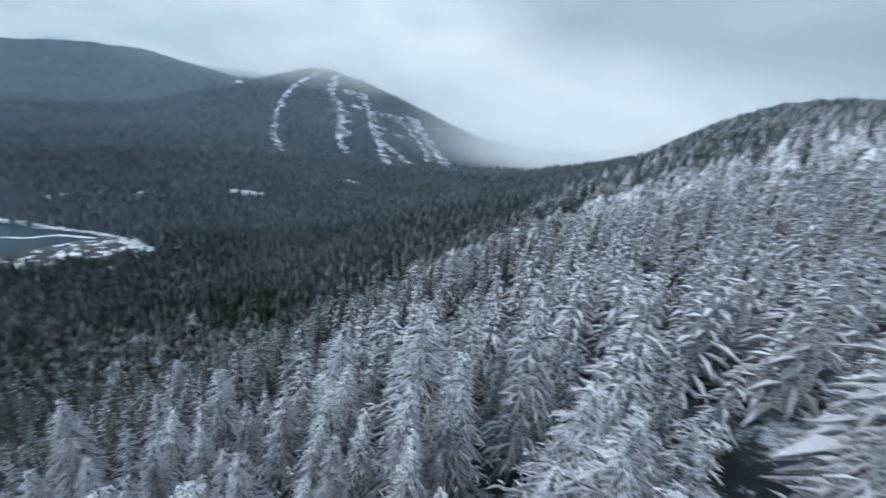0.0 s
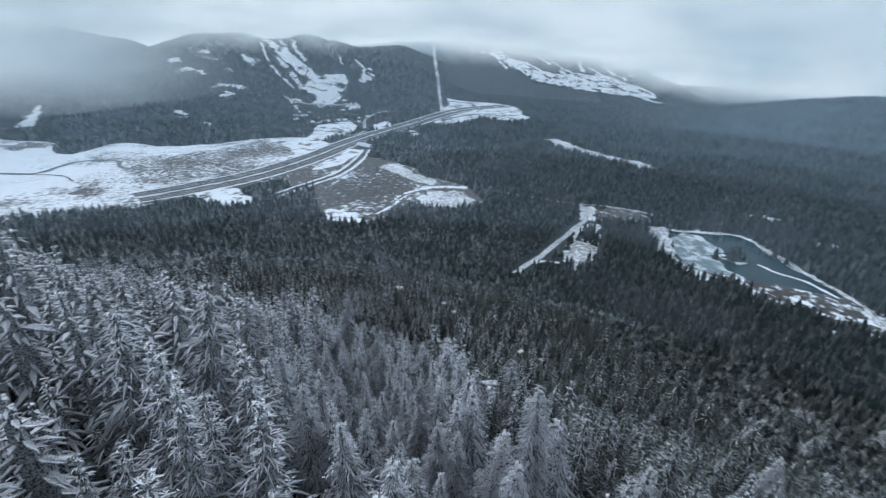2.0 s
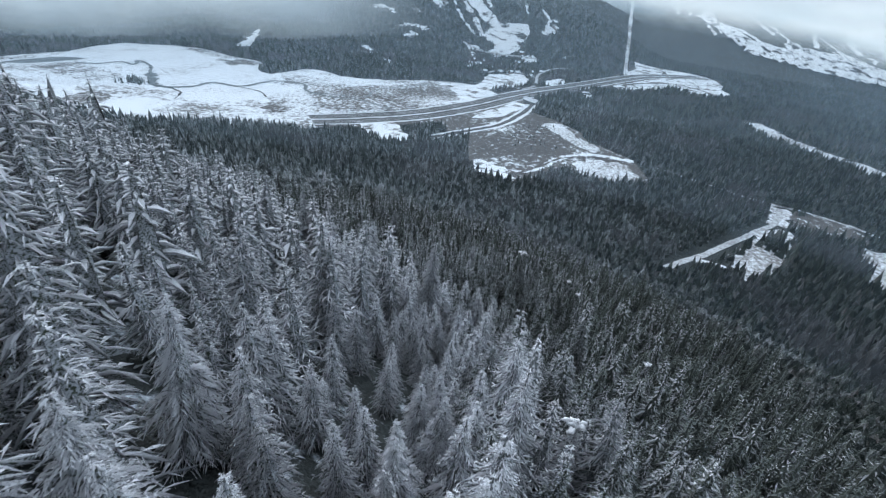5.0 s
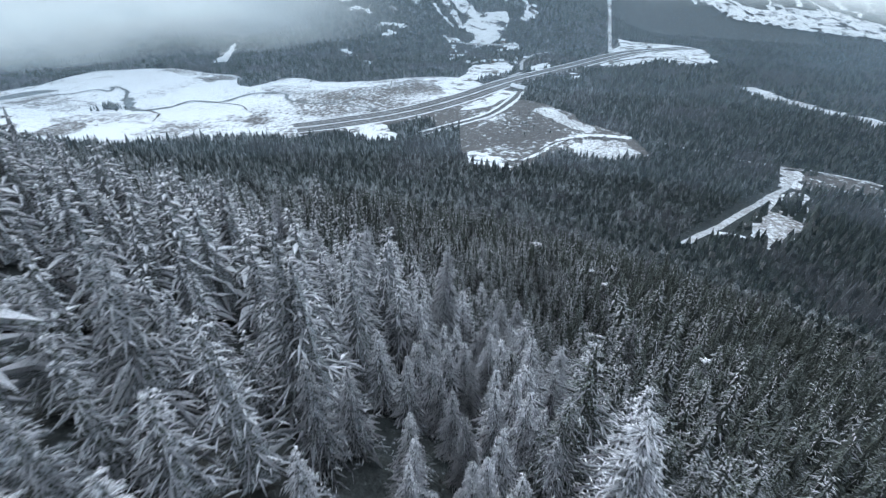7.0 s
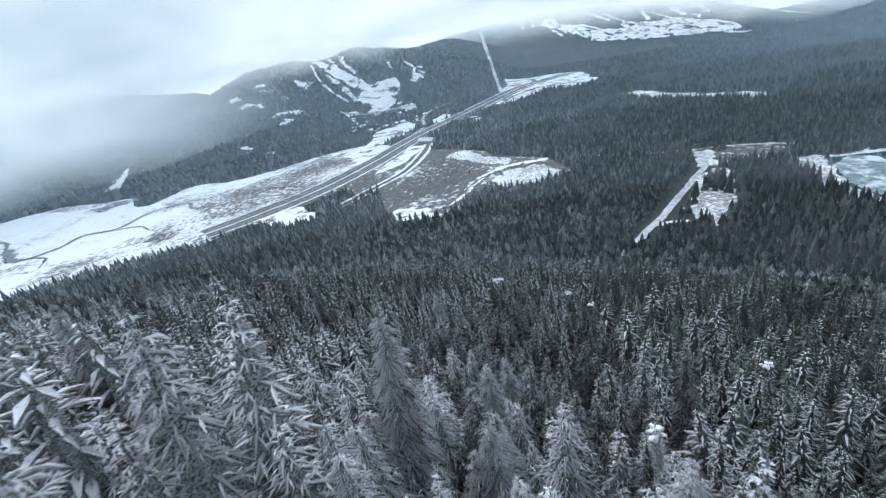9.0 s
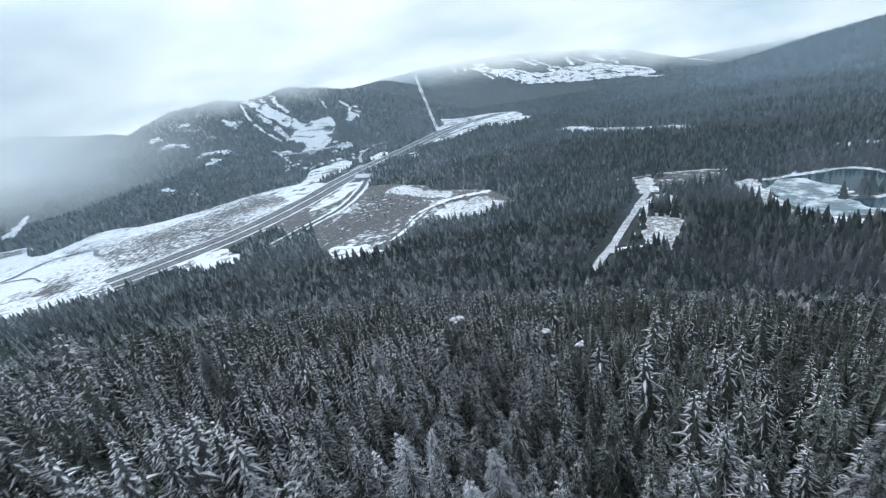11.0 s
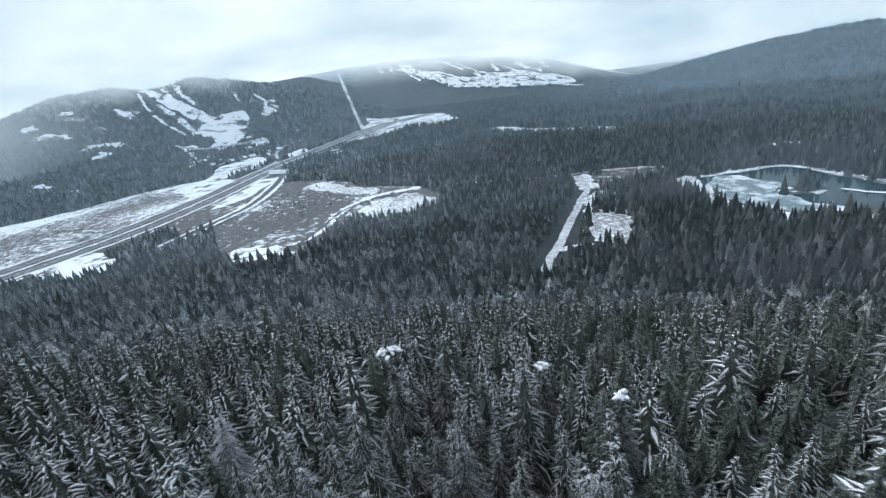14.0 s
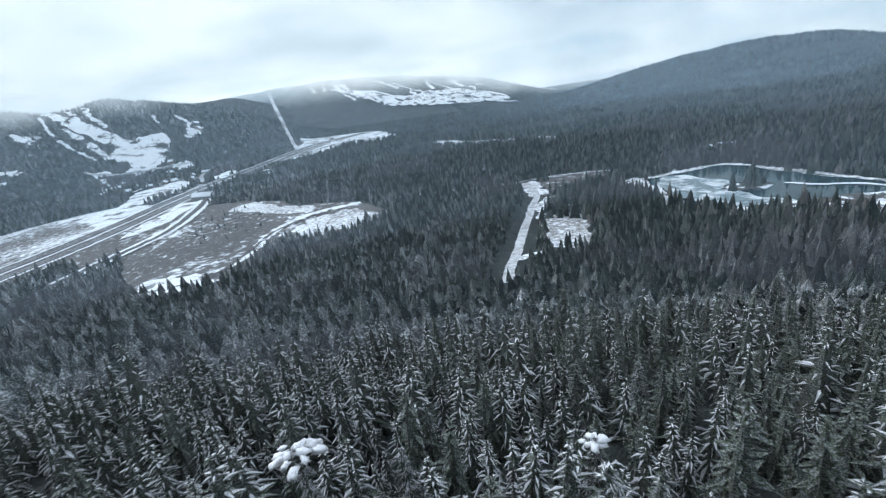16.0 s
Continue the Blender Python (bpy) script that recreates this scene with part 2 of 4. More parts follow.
M_MARSH = mat_patchy("snowy_marsh", (0.135, 0.127, 0.124), 0.39, 0.08, SNOW, 0.08, 6.0, 0.6)
M_BRUSH = mat_patchy("brown_brush", (0.118, 0.110, 0.108), 0.39, 0.10, SNOW, 0.08, 6.0, 0.3)
M_DIRT = mat_patchy("snowy_gravel", (0.27, 0.255, 0.25), 0.51, 0.23, SNOW, 0.10, 6.0, 0.5)
M_SLIDE = mat_patchy("slide_snow", (0.11, 0.115, 0.12), 0.45, 0.035, SNOW, 0.17, 6.0)
M_SLOPE = mat_patchy("ski_slope_snow", (0.07, 0.078, 0.085), 0.55, 0.022, SNOW, 0.07, 7.0, 0.4)
M_GRAVEL = mat_patchy("bare_gravel", (0.26, 0.245, 0.24), 0.50, 0.20, SNOW, 0.12, 6.0, 0.6)
M_BANK = mat_patchy("wooded_bank", (0.09, 0.085, 0.08), 0.46, 0.05)
M_RUN = mat_patchy("ski_snow", (0.07, 0.075, 0.08), 0.56, 0.02)
M_ROAD = mat_patchy("packed_snow", (0.36, 0.35, 0.35), 0.50, 0.22, (0.60, 0.62, 0.65), 0.14, 6.0, 0.3)
M_WATER, M_LAKE, M_ASPHALT, M_ROCK = mat_water(), mat_lake(), mat_asphalt(), mat_rock()
M_ICE = mat_patchy("pond_ice", (0.20, 0.255, 0.275), 0.47, 0.045, (0.60, 0.64, 0.67), 0.10, 5.0, 0.5)


# ---------------------------------------------------------------- land form
def ramp_table(v, xs, ys):
    return np.interp(v, xs, ys)


def wobble(x, y, scale, seed=0.0):
    """Cheap smooth noise, -1 to 1, on arrays."""
    a = np.sin(x * scale * 1.0 + seed + 1.7 * np.sin(y * scale * 0.7 + seed * 1.3))
    b = np.sin(y * scale * 1.3 - seed * 0.7 + 1.3 * np.sin(x * scale * 0.9 + seed * 2.1))
    c = np.sin((x + y) * scale * 2.3 + seed * 3.1) * np.sin((x - y) * scale * 1.9 - seed)
    return (a + b + 0.7 * c) / 2.7


def ridge(az, dist, top, ox=0.0):
    """A crest point: bearing to the left of +y in degrees, distance, height; ox: from where along the path."""
    return (ox - math.sin(radians(az)) * dist, math.cos(radians(az)) * dist, top)


SKI_HILL = [ridge(125, 2450, -20), ridge(118.3, 2410, 72), ridge(115.4, 2413, 150), ridge(113.2, 2416, 198), ridge(111, 2419, 228), ridge(108.7, 2421, 236), ridge(106.5, 2424, 222), ridge(104.5, 2425, 219), ridge(102, 2427, 227), ridge(99.4, 2429, 206), ridge(97, 2500, 170), ridge(94, 2900, 188), ridge(90, 3250, 205)]
FAR_SKI = [ridge(95, 3500, 180), ridge(88, 3550, 218), ridge(82, 3550, 228), ridge(75, 3550, 195), ridge(69, 3550, 140), ridge(61, 3450, -10)]
ROUND_HILL = [ridge(54, 2850, -60, -230), ridge(51.8, 2800, -32, -230), ridge(48.7, 2780, -6, -230), ridge(45.5, 2760, 40, -230), ridge(42.2, 2760, 80, -230), ridge(39.5, 2760, 90, -230), ridge(36.8, 2760, 92, -230), ridge(33.5, 2760, 84, -230), ridge(30, 2740, 56, -230), ridge(26, 2700, 0, -230)]
SLIDE_MOUNTAIN = [ridge(30, 2100, 60), ridge(26, 2000, 92), ridge(22, 1950, 125), ridge(18.5, 1910, 162), ridge(14.8, 1890, 92), ridge(10.8, 1870, 46), ridge(6.7, 1850, 18), ridge(3.6, 1830, -48), ridge(0, 1800, -130)]
LEFT_RANGE = [ridge(170, 3300, 420), ridge(150, 3250, 430), ridge(137, 3180, 400), ridge(128, 2980, 290), ridge(119, 2900, 185)]


def tent(x, y, crest, slope):
    best = np.full(np.shape(x), -1e9)
    for (ax, ay, az), (bx, by, bz) in zip(crest, crest[1:]):
        dx, dy = bx - ax, by - ay
        s = np.clip(((x - ax) * dx + (y - ay) * dy) / (dx * dx + dy * dy), 0, 1)
        d = np.hypot(x - ax - s * dx, y - ay - s * dy)
        best = np.maximum(best, az + s * (bz - az) - slope * (np.sqrt(d * d + 90.0 ** 2) - 90.0))
    return best


def soft_max(a, b, k=25.0):
    m = np.maximum(a, b)
    return m + np.log(np.exp((a - m) / k) + np.exp((b - m) / k)) * k * 0.5


def land(x, y):
    """The height of the ground, on arrays."""
    x, y = np.asarray(x, float), np.asarray(y, float)
    side = np.where(y > -80, y, -80 + 25 * np.tanh((y + 80) / 60.0))
    u = x - 0.5 * side
    slope = ramp_table(u, [-760, -670, -492, -398, -290, -224, -170, -140, -106, -48, 0, 45, 100, 180, 700, 1600],
                       [0, 3, 27, 58, 96, 118, 140, 162, 186, 222, 244, 265, 281, 292, 420, 700])
    d = np.hypot(x, y)
    base = -0.025 * np.maximum(0, d - 1100)
    z = np.where(u > -760, slope + base * np.clip(-u / 700, 0, 1), base)
    for crest, s in ((SKI_HILL, 0.48), (FAR_SKI, 0.34), (ROUND_HILL, 0.22), (SLIDE_MOUNTAIN, 0.36), (LEFT_RANGE, 0.66)):
        z = np.maximum(z, soft_max(z, tent(x, y, crest, s)))
    rough = np.clip((z - 12) / 60, 0, 1)
    return z + rough * (5.0 * wobble(x, y, 0.017, 1.0) + 12.0 * wobble(x, y, 0.0055, 4.0) * np.clip((d - 500) / 900, 0, 1))


def land1(x, y):
    return float(land(np.array([x]), np.array([y]))[0])


# ---------------------------------------------------------------- mesh helpers
def mesh_arrays(name, verts, tris, mats, index=None, smooth=False, uv=None):
    """A mesh object from arrays of corners and triangles."""
    verts, tris = np.asarray(verts, np.float32), np.asarray(tris, np.int32)
    me = bpy.data.meshes.new(name)
    me.vertices.add(len(verts))
    me.vertices.foreach_set("co", verts.ravel())
    me.loops.add(tris.size)
    me.loops.foreach_set("vertex_index", tris.ravel())
    me.polygons.add(len(tris))
    me.polygons.foreach_set("loop_start", np.arange(0, tris.size, 3, dtype=np.int32))
    me.polygons.foreach_set("loop_total", np.full(len(tris), 3, np.int32))
    for m in mats:
        me.materials.append(m)
    if index is not None:
        me.polygons.foreach_set("material_index", np.asarray(index, np.int32))
    me.polygons.foreach_set("use_smooth", np.full(len(tris), smooth))
    if uv is not None:
        layer = me.uv_layers.new(name="UVMap")
        layer.data.foreach_set("uv", np.asarray(uv, np.float32)[tris.ravel()].ravel())
    me.update(calc_edges=True)
    return me


def grid_tris(nx, ny):
    i, j = np.meshgrid(np.arange(nx - 1), np.arange(ny - 1), indexing="ij")
    a = (i * ny + j).ravel()
    return np.concatenate([np.stack([a, a + ny, a + ny + 1], 1), np.stack([a, a + ny + 1, a + 1], 1)])


def part(name, mesh, parent, label=""):
    ob = new(name, mesh)
    ob.parent = parent
    return tagged(ob, label)


def path_points(pts, step):
    """A smooth line through the given plan points, at even steps."""
    p = np.array(pts, float)
    t = np.r_[0, np.cumsum(np.hypot(*np.diff(p, axis=0).T))]
    s = np.linspace(0, t[-1], max(2, int(t[-1] / step)))
    tan = np.gradient(p, t, axis=0)
    k = np.clip(np.searchsorted(t, s, "right") - 1, 0, len(p) - 2)
    h = (t[k + 1] - t[k])[:, None]
    v = ((s - t[k]) / h[:, 0])[:, None]
    return (2 * v**3 - 3 * v**2 + 1) * p[k] + (v**3 - 2 * v**2 + v) * h * tan[k] + (3 * v**2 - 2 * v**3) * p[k + 1] + (v**3 - v**2) * h * tan[k + 1]


KEEP_CLEAR = []   # lines with a half width, where no tree stands
OPEN_AREAS = []   # outlines in plan, where no tree stands


def ribbon(name, pts, width, mat, lift, step=12.0, ragged=0.0, label="", category="", crown=0.0, clear=0.0, end=None):
    """A strip of ground that follows the land: road, stream, cut or ski run. width may taper to end."""
    rng = np.random.default_rng(len(pts) * 7 + int(abs(pts[0][0])))
    c = path_points(pts, step)
    d = np.gradient(c, axis=0)
    d /= np.hypot(*d.T)[:, None]
    nrm = np.stack([-d[:, 1], d[:, 0]], 1)
    w = np.linspace(width, end or width, len(c)) / 2
    rows = []
    for side in (-1, -0.5, 0, 0.5, 1):
        jag = rng.normal(0, ragged, len(c)) * abs(side)
        p = c + nrm * (side * w + jag)[:, None]
        z = land(p[:, 0], p[:, 1]) + lift + crown * (1 - abs(side))
        rows.append(np.c_[p, z])
    v = np.stack(rows, 1)
    ob = new(name, mesh_arrays(name, v.reshape(-1, 3), grid_tris(len(c), 5), [mat], smooth=True))
    KEEP_CLEAR.append((c, (w.max() if clear == 0 else clear)))
    return tagged(ob, label, category, kind="structure")


def outline(pts, ragged, step=9.0, seed=1):
    """A closed outline in plan with an uneven edge."""
    rng = np.random.default_rng(seed)
    c = path_points(list(pts) + [pts[0]], step)[:-1]
    n = len(c)
    jag = sum(rng.normal(0, ragged / (k ** 0.7)) * np.sin(np.arange(n) * 2 * math.pi * k * 2 / n * 1.0 + rng.uniform(0, 6)) for k in range(2, 9))
    d = np.gradient(c, axis=0)
    d /= np.hypot(*d.T)[:, None] + 1e-9
    return c + np.stack([-d[:, 1], d[:, 0]], 1) * (jag + rng.normal(0, ragged * 0.3, n))[:, None]


def sheet(name, pts, mat, lift, ragged=4.0, step=9.0, label="", category="", seed=1, level=None, open_area=True, skirt=0.0):
    """A flat patch of the valley floor with an uneven edge."""
    o = outline(pts, ragged, step, seed)
    bm = bmesh.new()
    vs = [bm.verts.new((x, y, 0)) for x, y in o]
    edges = [bm.edges.new((a, b)) for a, b in zip(vs, vs[1:] + vs[:1])]
    bmesh.ops.triangle_fill(bm, use_beauty=True, use_dissolve=False, edges=edges)
    if level is None:
        for _ in range(2):
            longer = [e for e in bm.edges if e.calc_length() > 45]
            if longer:
                bmesh.ops.subdivide_edges(bm, edges=longer, cuts=1)
        bmesh.ops.triangulate(bm, faces=bm.faces[:])
    xy = np.array([v.co[:2] for v in bm.verts])
    z = land(xy[:, 0], xy[:, 1]) + lift if level is None else np.full(len(xy), level)
    for v, h in zip(bm.verts, z):
        v.co.z = h
    bm.normal_update()
    for fc in bm.faces:
        if fc.normal.z < 0:
            fc.normal_flip()
    if skirt:
        rim = [e for e in bm.edges if e.is_boundary]
        made = bmesh.ops.extrude_edge_only(bm, edges=rim)["geom"]
        for g in made:
            if isinstance(g, bmesh.types.BMVert):
                g.co.z -= skirt
    me = bpy.data.meshes.new(name)
    bm.to_mesh(me)
    bm.free()
    me.materials.append(mat)
    if open_area:
        OPEN_AREAS.append(o)
    return tagged(new(name, me), label, category, kind="structure")


def inside(x, y, o):
    """Which of the points lie in a closed outline."""
    hit = np.zeros(len(x), bool)
    near = (x > o[:, 0].min()) & (x < o[:, 0].max()) & (y > o[:, 1].min()) & (y < o[:, 1].max())
    if not near.any():
        return hit
    px, py = x[near], y[near]
    c = np.zeros(len(px), bool)
    for (ax, ay), (bx, by) in zip(o, np.roll(o, -1, 0)):
        if ay != by:
            c ^= ((ay > py) != (by > py)) & (px < (bx - ax) * (py - ay) / (by - ay) + ax)
    hit[near] = c
    return hit


def line_distance(x, y, pts, cap=1e9):
    """Distance in plan from points to a line."""
    best = np.full(len(x), cap)
    for (ax, ay), (bx, by) in zip(pts[:-1], pts[1:]):
        dx, dy = bx - ax, by - ay
        s = np.clip(((x - ax) * dx + (y - ay) * dy) / (dx * dx + dy * dy + 1e-9), 0, 1)
        best = np.minimum(best, np.hypot(x - ax - s * dx, y - ay - s * dy))
    return best


# ---------------------------------------------------------------- the ground
gx = np.r_[np.arange(-4700, -1300, 45), np.arange(-1300, 240, 12), np.arange(240, 1800, 45)]
gy = np.r_[np.arange(-4300, -700, 45), np.arange(-700, 800, 12), np.arange(800, 4300, 45)]
GX, GY = np.meshgrid(gx, gy, indexing="ij")
GZ = land(GX, GY)
ground = new("ground", mesh_arrays("ground", np.stack([GX, GY, GZ], -1).reshape(-1, 3), grid_tris(len(gx), len(gy)), [M_GROUND], smooth=True))
tagged(ground, "dark wooded land with patchy snow rising into hills", "ground", kind="structure")

# valley floor: drained lake, stream, marsh, pond, clearing
sheet("lakebed", [(-540, -1000), (-560, -760), (-600, -610), (-680, -520), (-735, -440), (-800, -400), (-925, -300), (-1050, -230), (-1180, -205), (-1290, -235), (-1345, -320), (-1318, -392), (-1262, -482), (-1214, -602), (-1238, -735), (-1098, -778), (-1193, -865), (-1245, -1000), (-1300, -1190), (-1232, -1330), (-1040, -1330), (-850, -1330), (-640, -1280), (-520, -1150)],
      M_BED, 0.6, 9, 16, "drained lake bed under snow with bare brown streaks", "lake bed", seed=3)
sheet("lakebed_snow", [(-832, -1228), (-1027, -1326), (-1205, -1373), (-1267, -1223), (-1217, -1044), (-1196, -883), (-1120, -812), (-1061, -715), (-897, -614), (-766, -556), (-709, -583), (-624, -652), (-564, -716), (-575, -813), (-656, -984)],
      M_BED_WHITE, 1.0, 14, 12, "white snow on the drained lake bed with fine dark threads", "snow", seed=5)
for i, pts in enumerate(([(-829, -584), (-867, -579), (-845, -537), (-803, -521), (-784, -538)], [(-584, -802), (-701, -865), (-783, -871), (-687, -796), (-590, -750)], [(-1184, -996), (-1227, -907), (-1192, -866), (-1130, -904)], [(-964, -574), (-1074, -535), (-1204, -457), (-1280, -372), (-1141, -281), (-989, -325), (-920, -399), (-874, -478)])):
    sheet("lakebed_brush", pts, M_BED_BROWN, 1.5, 8, 9, "bare brown lake bed with threads of snow", "lake bed", seed=6 + i)
sheet("open_water", [(-715, -1104), (-861, -1147), (-857, -1205), (-960, -1200), (-925, -1262), (-833, -1273), (-640, -1200), (-560, -1120)], M_LAKE, 1.4, 4, 10, "dark open water at the end of the snowy lake bed", "water", seed=8)
ribbon("stream", [(-907, -1164), (-931, -1122), (-982, -1112), (-972, -1059), (-1022, -1099), (-986, -1022), (-916, -952), (-831, -814), (-864, -787), (-922, -787), (-925, -721), (-1031, -694), (-1040, -630), (-985, -587), (-963, -517), (-978, -455), (-958, -391), (-933, -329)], 9, M_LAKE, 1.9, 8, 1.6, "dark winding stream in the snowy lake bed", "stream", end=7)
ribbon("stream", [(-981, -559), (-987, -509), (-1001, -460), (-1095, -470), (-1183, -432), (-1272, -394)], 8, M_LAKE, 1.9, 8, 1.5, "dark side arm of the stream in the snow", "stream", end=5)
ribbon("stream", [(-916, -952), (-831, -814), (-864, -787)], 22, M_LAKE, 1.85, 7, 3.0, "wide dark bend of the stream in the snow", "stream", end=12)
for pts, wide in (([(-831, -814), (-806, -761), (-761, -731)], 5), ([(-921, -726), (-910, -651), (-877, -613)], 4), ([(-782, -885), (-731, -814), (-688, -784)], 9), ([(-1044, -460), (-1006, -373), (-1012, -321)], 6)):
    ribbon("stream", pts, wide, M_BRUSH, 1.8, 8, 1.2, "thin brown side channel in the snow", "stream", end=3)
sheet("marsh", [(-1125, -95), (-1100, -62), (-1042, 2), (-958, 44), (-898, 114), (-785, 120), (-765, 80), (-772, 35), (-778, -2), (-745, -24), (-692, -42), (-668, -88), (-705, -128), (-760, -150), (-826, -165), (-875, -186), (-960, -150), (-1060, -126)],
      M_MARSH, 0.5, 5, 7, "brown marsh with streaks of snow beside the road", "marsh", seed=11)
sheet("marsh_brush", [(-775, -112), (-800, -60), (-850, -30), (-930, -5), (-990, -20), (-1010, -70), (-935, -110), (-860, -140), (-800, -140)], M_BRUSH, 0.9, 9, 6, "dark brown brush in the marsh", "brush", seed=12)
sheet("verge_field", [(-870, -212), (-935, -262), (-1010, -222), (-1100, -182), (-1215, -142), (-1205, -116), (-1085, -126), (-965, -156)], M_MARSH, 0.8, 3, 7, "brown grass with streaks of snow between the roads", "field", seed=18)
sheet("snow_field", [(-680, -60), (-700, -60), (-724, -78), (-750, -112), (-744, -130), (-706, -126), (-678, -95)], M_FIELD, 1.1, 4, 5, "snowy corner of the marsh", "snow", seed=13)
sheet("snow_field", [(-790, 20), (-775, 60), (-785, 108), (-860, 104), (-868, 60), (-840, 24)], M_DIRT, 1.0, 5, 5, "snowy field beside the marsh", "snow", seed=14)
sheet("snow_field", [(-990, 8), (-1060, -45), (-1040, -60), (-960, -10), (-905, 45), (-925, 52)], M_DIRT, 1.0, 4, 5, "snowy field at the marsh edge", "snow", seed=15)
ribbon("snow_track", [(-893, 114), (-889, 48), (-863, 10), (-818, -15), (-768, -33), (-728, -58), (-717, -98), (-745, -127)], 15, M_FIELD, 1.3, 6, 1.6, "snow-covered track curving along the marsh edge", "track", end=9)
ribbon("ditch", [(-880, 95), (-872, 42), (-846, 2), (-800, -24), (-752, -44), (-714, -68), (-704, -100)], 5, M_BRUSH, 1.4, 6, 0.8, "dark ditch beside the snowy track", "ditch", end=4)
sheet("pool", [(-728, -128), (-737, -118), (-716, -106), (-700, -112)], M_LAKE, 1.3, 1.0, 3, "small grey pool in the marsh", "water", seed=17)

sheet("pond_bank", [(-722, 372), (-704, 420), (-694, 470), (-688, 520), (-660, 538), (-590, 540), (-530, 542), (-460, 546), (-362, 526), (-356, 480), (-370, 448), (-440, 412), (-480, 382), (-530, 362), (-585, 352), (-650, 366)],
      M_BANK, 0.4, 3, 8, "brushy bank with snow round the pond", "bank", seed=21, open_area=False)
ribbon("pond_shore", [(-704, 385), (-686, 428), (-681, 460), (-672, 512), (-664, 524), (-635, 526), (-590, 531), (-540, 533), (-463, 537), (-378, 515), (-360, 520)], 9, M_DIRT, 0.9, 6, 1.6, "patchy snow on the pond shore", "bank")
sheet("pond", [(-684, 412), (-682, 428), (-676, 460), (-667, 510), (-658, 519), (-635, 520), (-590, 525), (-540, 527), (-463, 530), (-384, 508), (-374, 486), (-386, 464), (-458, 426), (-495, 404), (-545, 386), (-600, 378), (-660, 400)],
      M_WATER, 0, 2.5, 8, "teal pond, partly frozen", "pond", seed=22, level=1.0, skirt=1.5)
sheet("pond_ice", [(-681, 436), (-670, 454), (-640, 456), (-608, 459), (-602, 448), (-560, 432), (-512, 432), (-500, 416), (-540, 392), (-600, 384), (-650, 404)],
      M_ICE, 0, 4, 6, "pale ice on the pond with snow lying on it", "ice", seed=23, level=1.08, skirt=0.1)
sheet("snow_field", [(-706, 388), (-688, 410), (-650, 402), (-600, 382), (-560, 378), (-512, 398), (-500, 388), (-545, 362), (-610, 360), (-660, 376)], M_DIRT, 1.1, 3, 5, "snowy shore beside the pond", "snow", seed=25)
sheet("pond_island", [(-594, 430), (-578, 436), (-566, 462), (-570, 474), (-584, 472), (-596, 450)], M_BANK, 0, 1.5, 5, "small wooded island with snowy shore", "island", seed=24, level=1.8, skirt=1.2, open_area=False)
ribbon("spit", [(-566, 482), (-545, 490), (-520, 512), (-475, 522)], 5, M_SNOW, 1.6, 6, 0.6, "narrow snowy spit in the pond", "bank")

ribbon("dirt_road", [(-500, 134), (-535, 155), (-572, 181), (-612, 208), (-652, 238), (-690, 266), (-720, 290), (-750, 305), (-792, 318)], 8, M_ROAD, 1.0, 8, 0.4, "snowy gravel road through the clearing", "road", clear=13)
ribbon("dirt_road", [(-548, 168), (-557, 186), (-556, 204)], 8, M_DIRT, 1.0, 6, 0.8, "short snowy side track", "road", clear=12)
sheet("clearing", [(-712, 298), (-702, 316), (-664, 297), (-614, 278), (-575, 258), (-545, 238), (-532, 216), (-560, 214), (-605, 226), (-642, 246), (-668, 256), (-690, 270)], M_GRAVEL, 0.7, 5, 5, "clearing with snow and bare gravel", "clearing", seed=31)
sheet("clearing", [(-800, 308), (-793, 332), (-750, 318), (-722, 306), (-722, 292), (-760, 296)], M_DIRT, 0.7, 4, 6, "clearing with snow and bare gravel", "clearing", seed=31)
sheet("brown_field", [(-727, 314), (-775, 330), (-790, 364), (-768, 402), (-728, 408), (-715, 350)], M_BRUSH, 0.7, 3, 7, "brown brush field edged with snow", "field", seed=33)
ribbon("snow_lane", [(-880, 150), (-866, 178), (-838, 238), (-810, 292), (-802, 332), (-785, 382), (-750, 438)], 7, M_DIRT, 1.1, 8, 1.2, "snowy lane at the forest edge", "lane", clear=7)
ribbon("ditch", [(-850, 205), (-828, 255), (-800, 340), (-775, 392), (-744, 430)], 3, M_BRUSH, 1.2, 8, 0.6, "dark ditch along the snowy lane", "ditch")

# the highway: two carriageways with a snowy median, verge and frontage road
HWY = [(-790, -455), (-805, -438), (-862, -378), (-928, -318), (-1008, -268), (-1110, -222), (-1240, -181), (-1385, -126), (-1520, -64), (-1660, 0), (-1870, 92), (-2050, 185), (-2190, 300), (-2300, 425)]
hw = np.array(HWY, float)
hd = np.gradient(hw, axis=0)
hd /= np.hypot(*hd.T)[:, None]
hn = np.stack([-hd[:, 1], hd[:, 0]], 1)
if (hn[3] @ np.array([1.0, 0.4])) < 0:
    hn = -hn
KEEP_CLEAR.append((hw[:7] + hn[:7] * 42, 36))
KEEP_CLEAR.append((hw[9:] + hn[9:] * 52, 48))
ribbon("verge", HWY, 92, M_MARSH, 0.9, 12, 3.0, "snowy verge and median of the highway", "verge", clear=32)
for off in (-19, 17):
    ribbon("highway", [tuple(p) for p in hw + hn * off], 25, M_ASPHALT, 1.7, 12, 0.3, "wet dark asphalt carriageway of the highway", "highway", crown=0.15)
    for lane in (-4, 4):
        ribbon("lane_slush", [tuple(p) for p in hw + hn * (off + lane)], 1.6, M_ROAD, 1.95, 14, 0.25, "pale line of slush between the lanes", "slush")
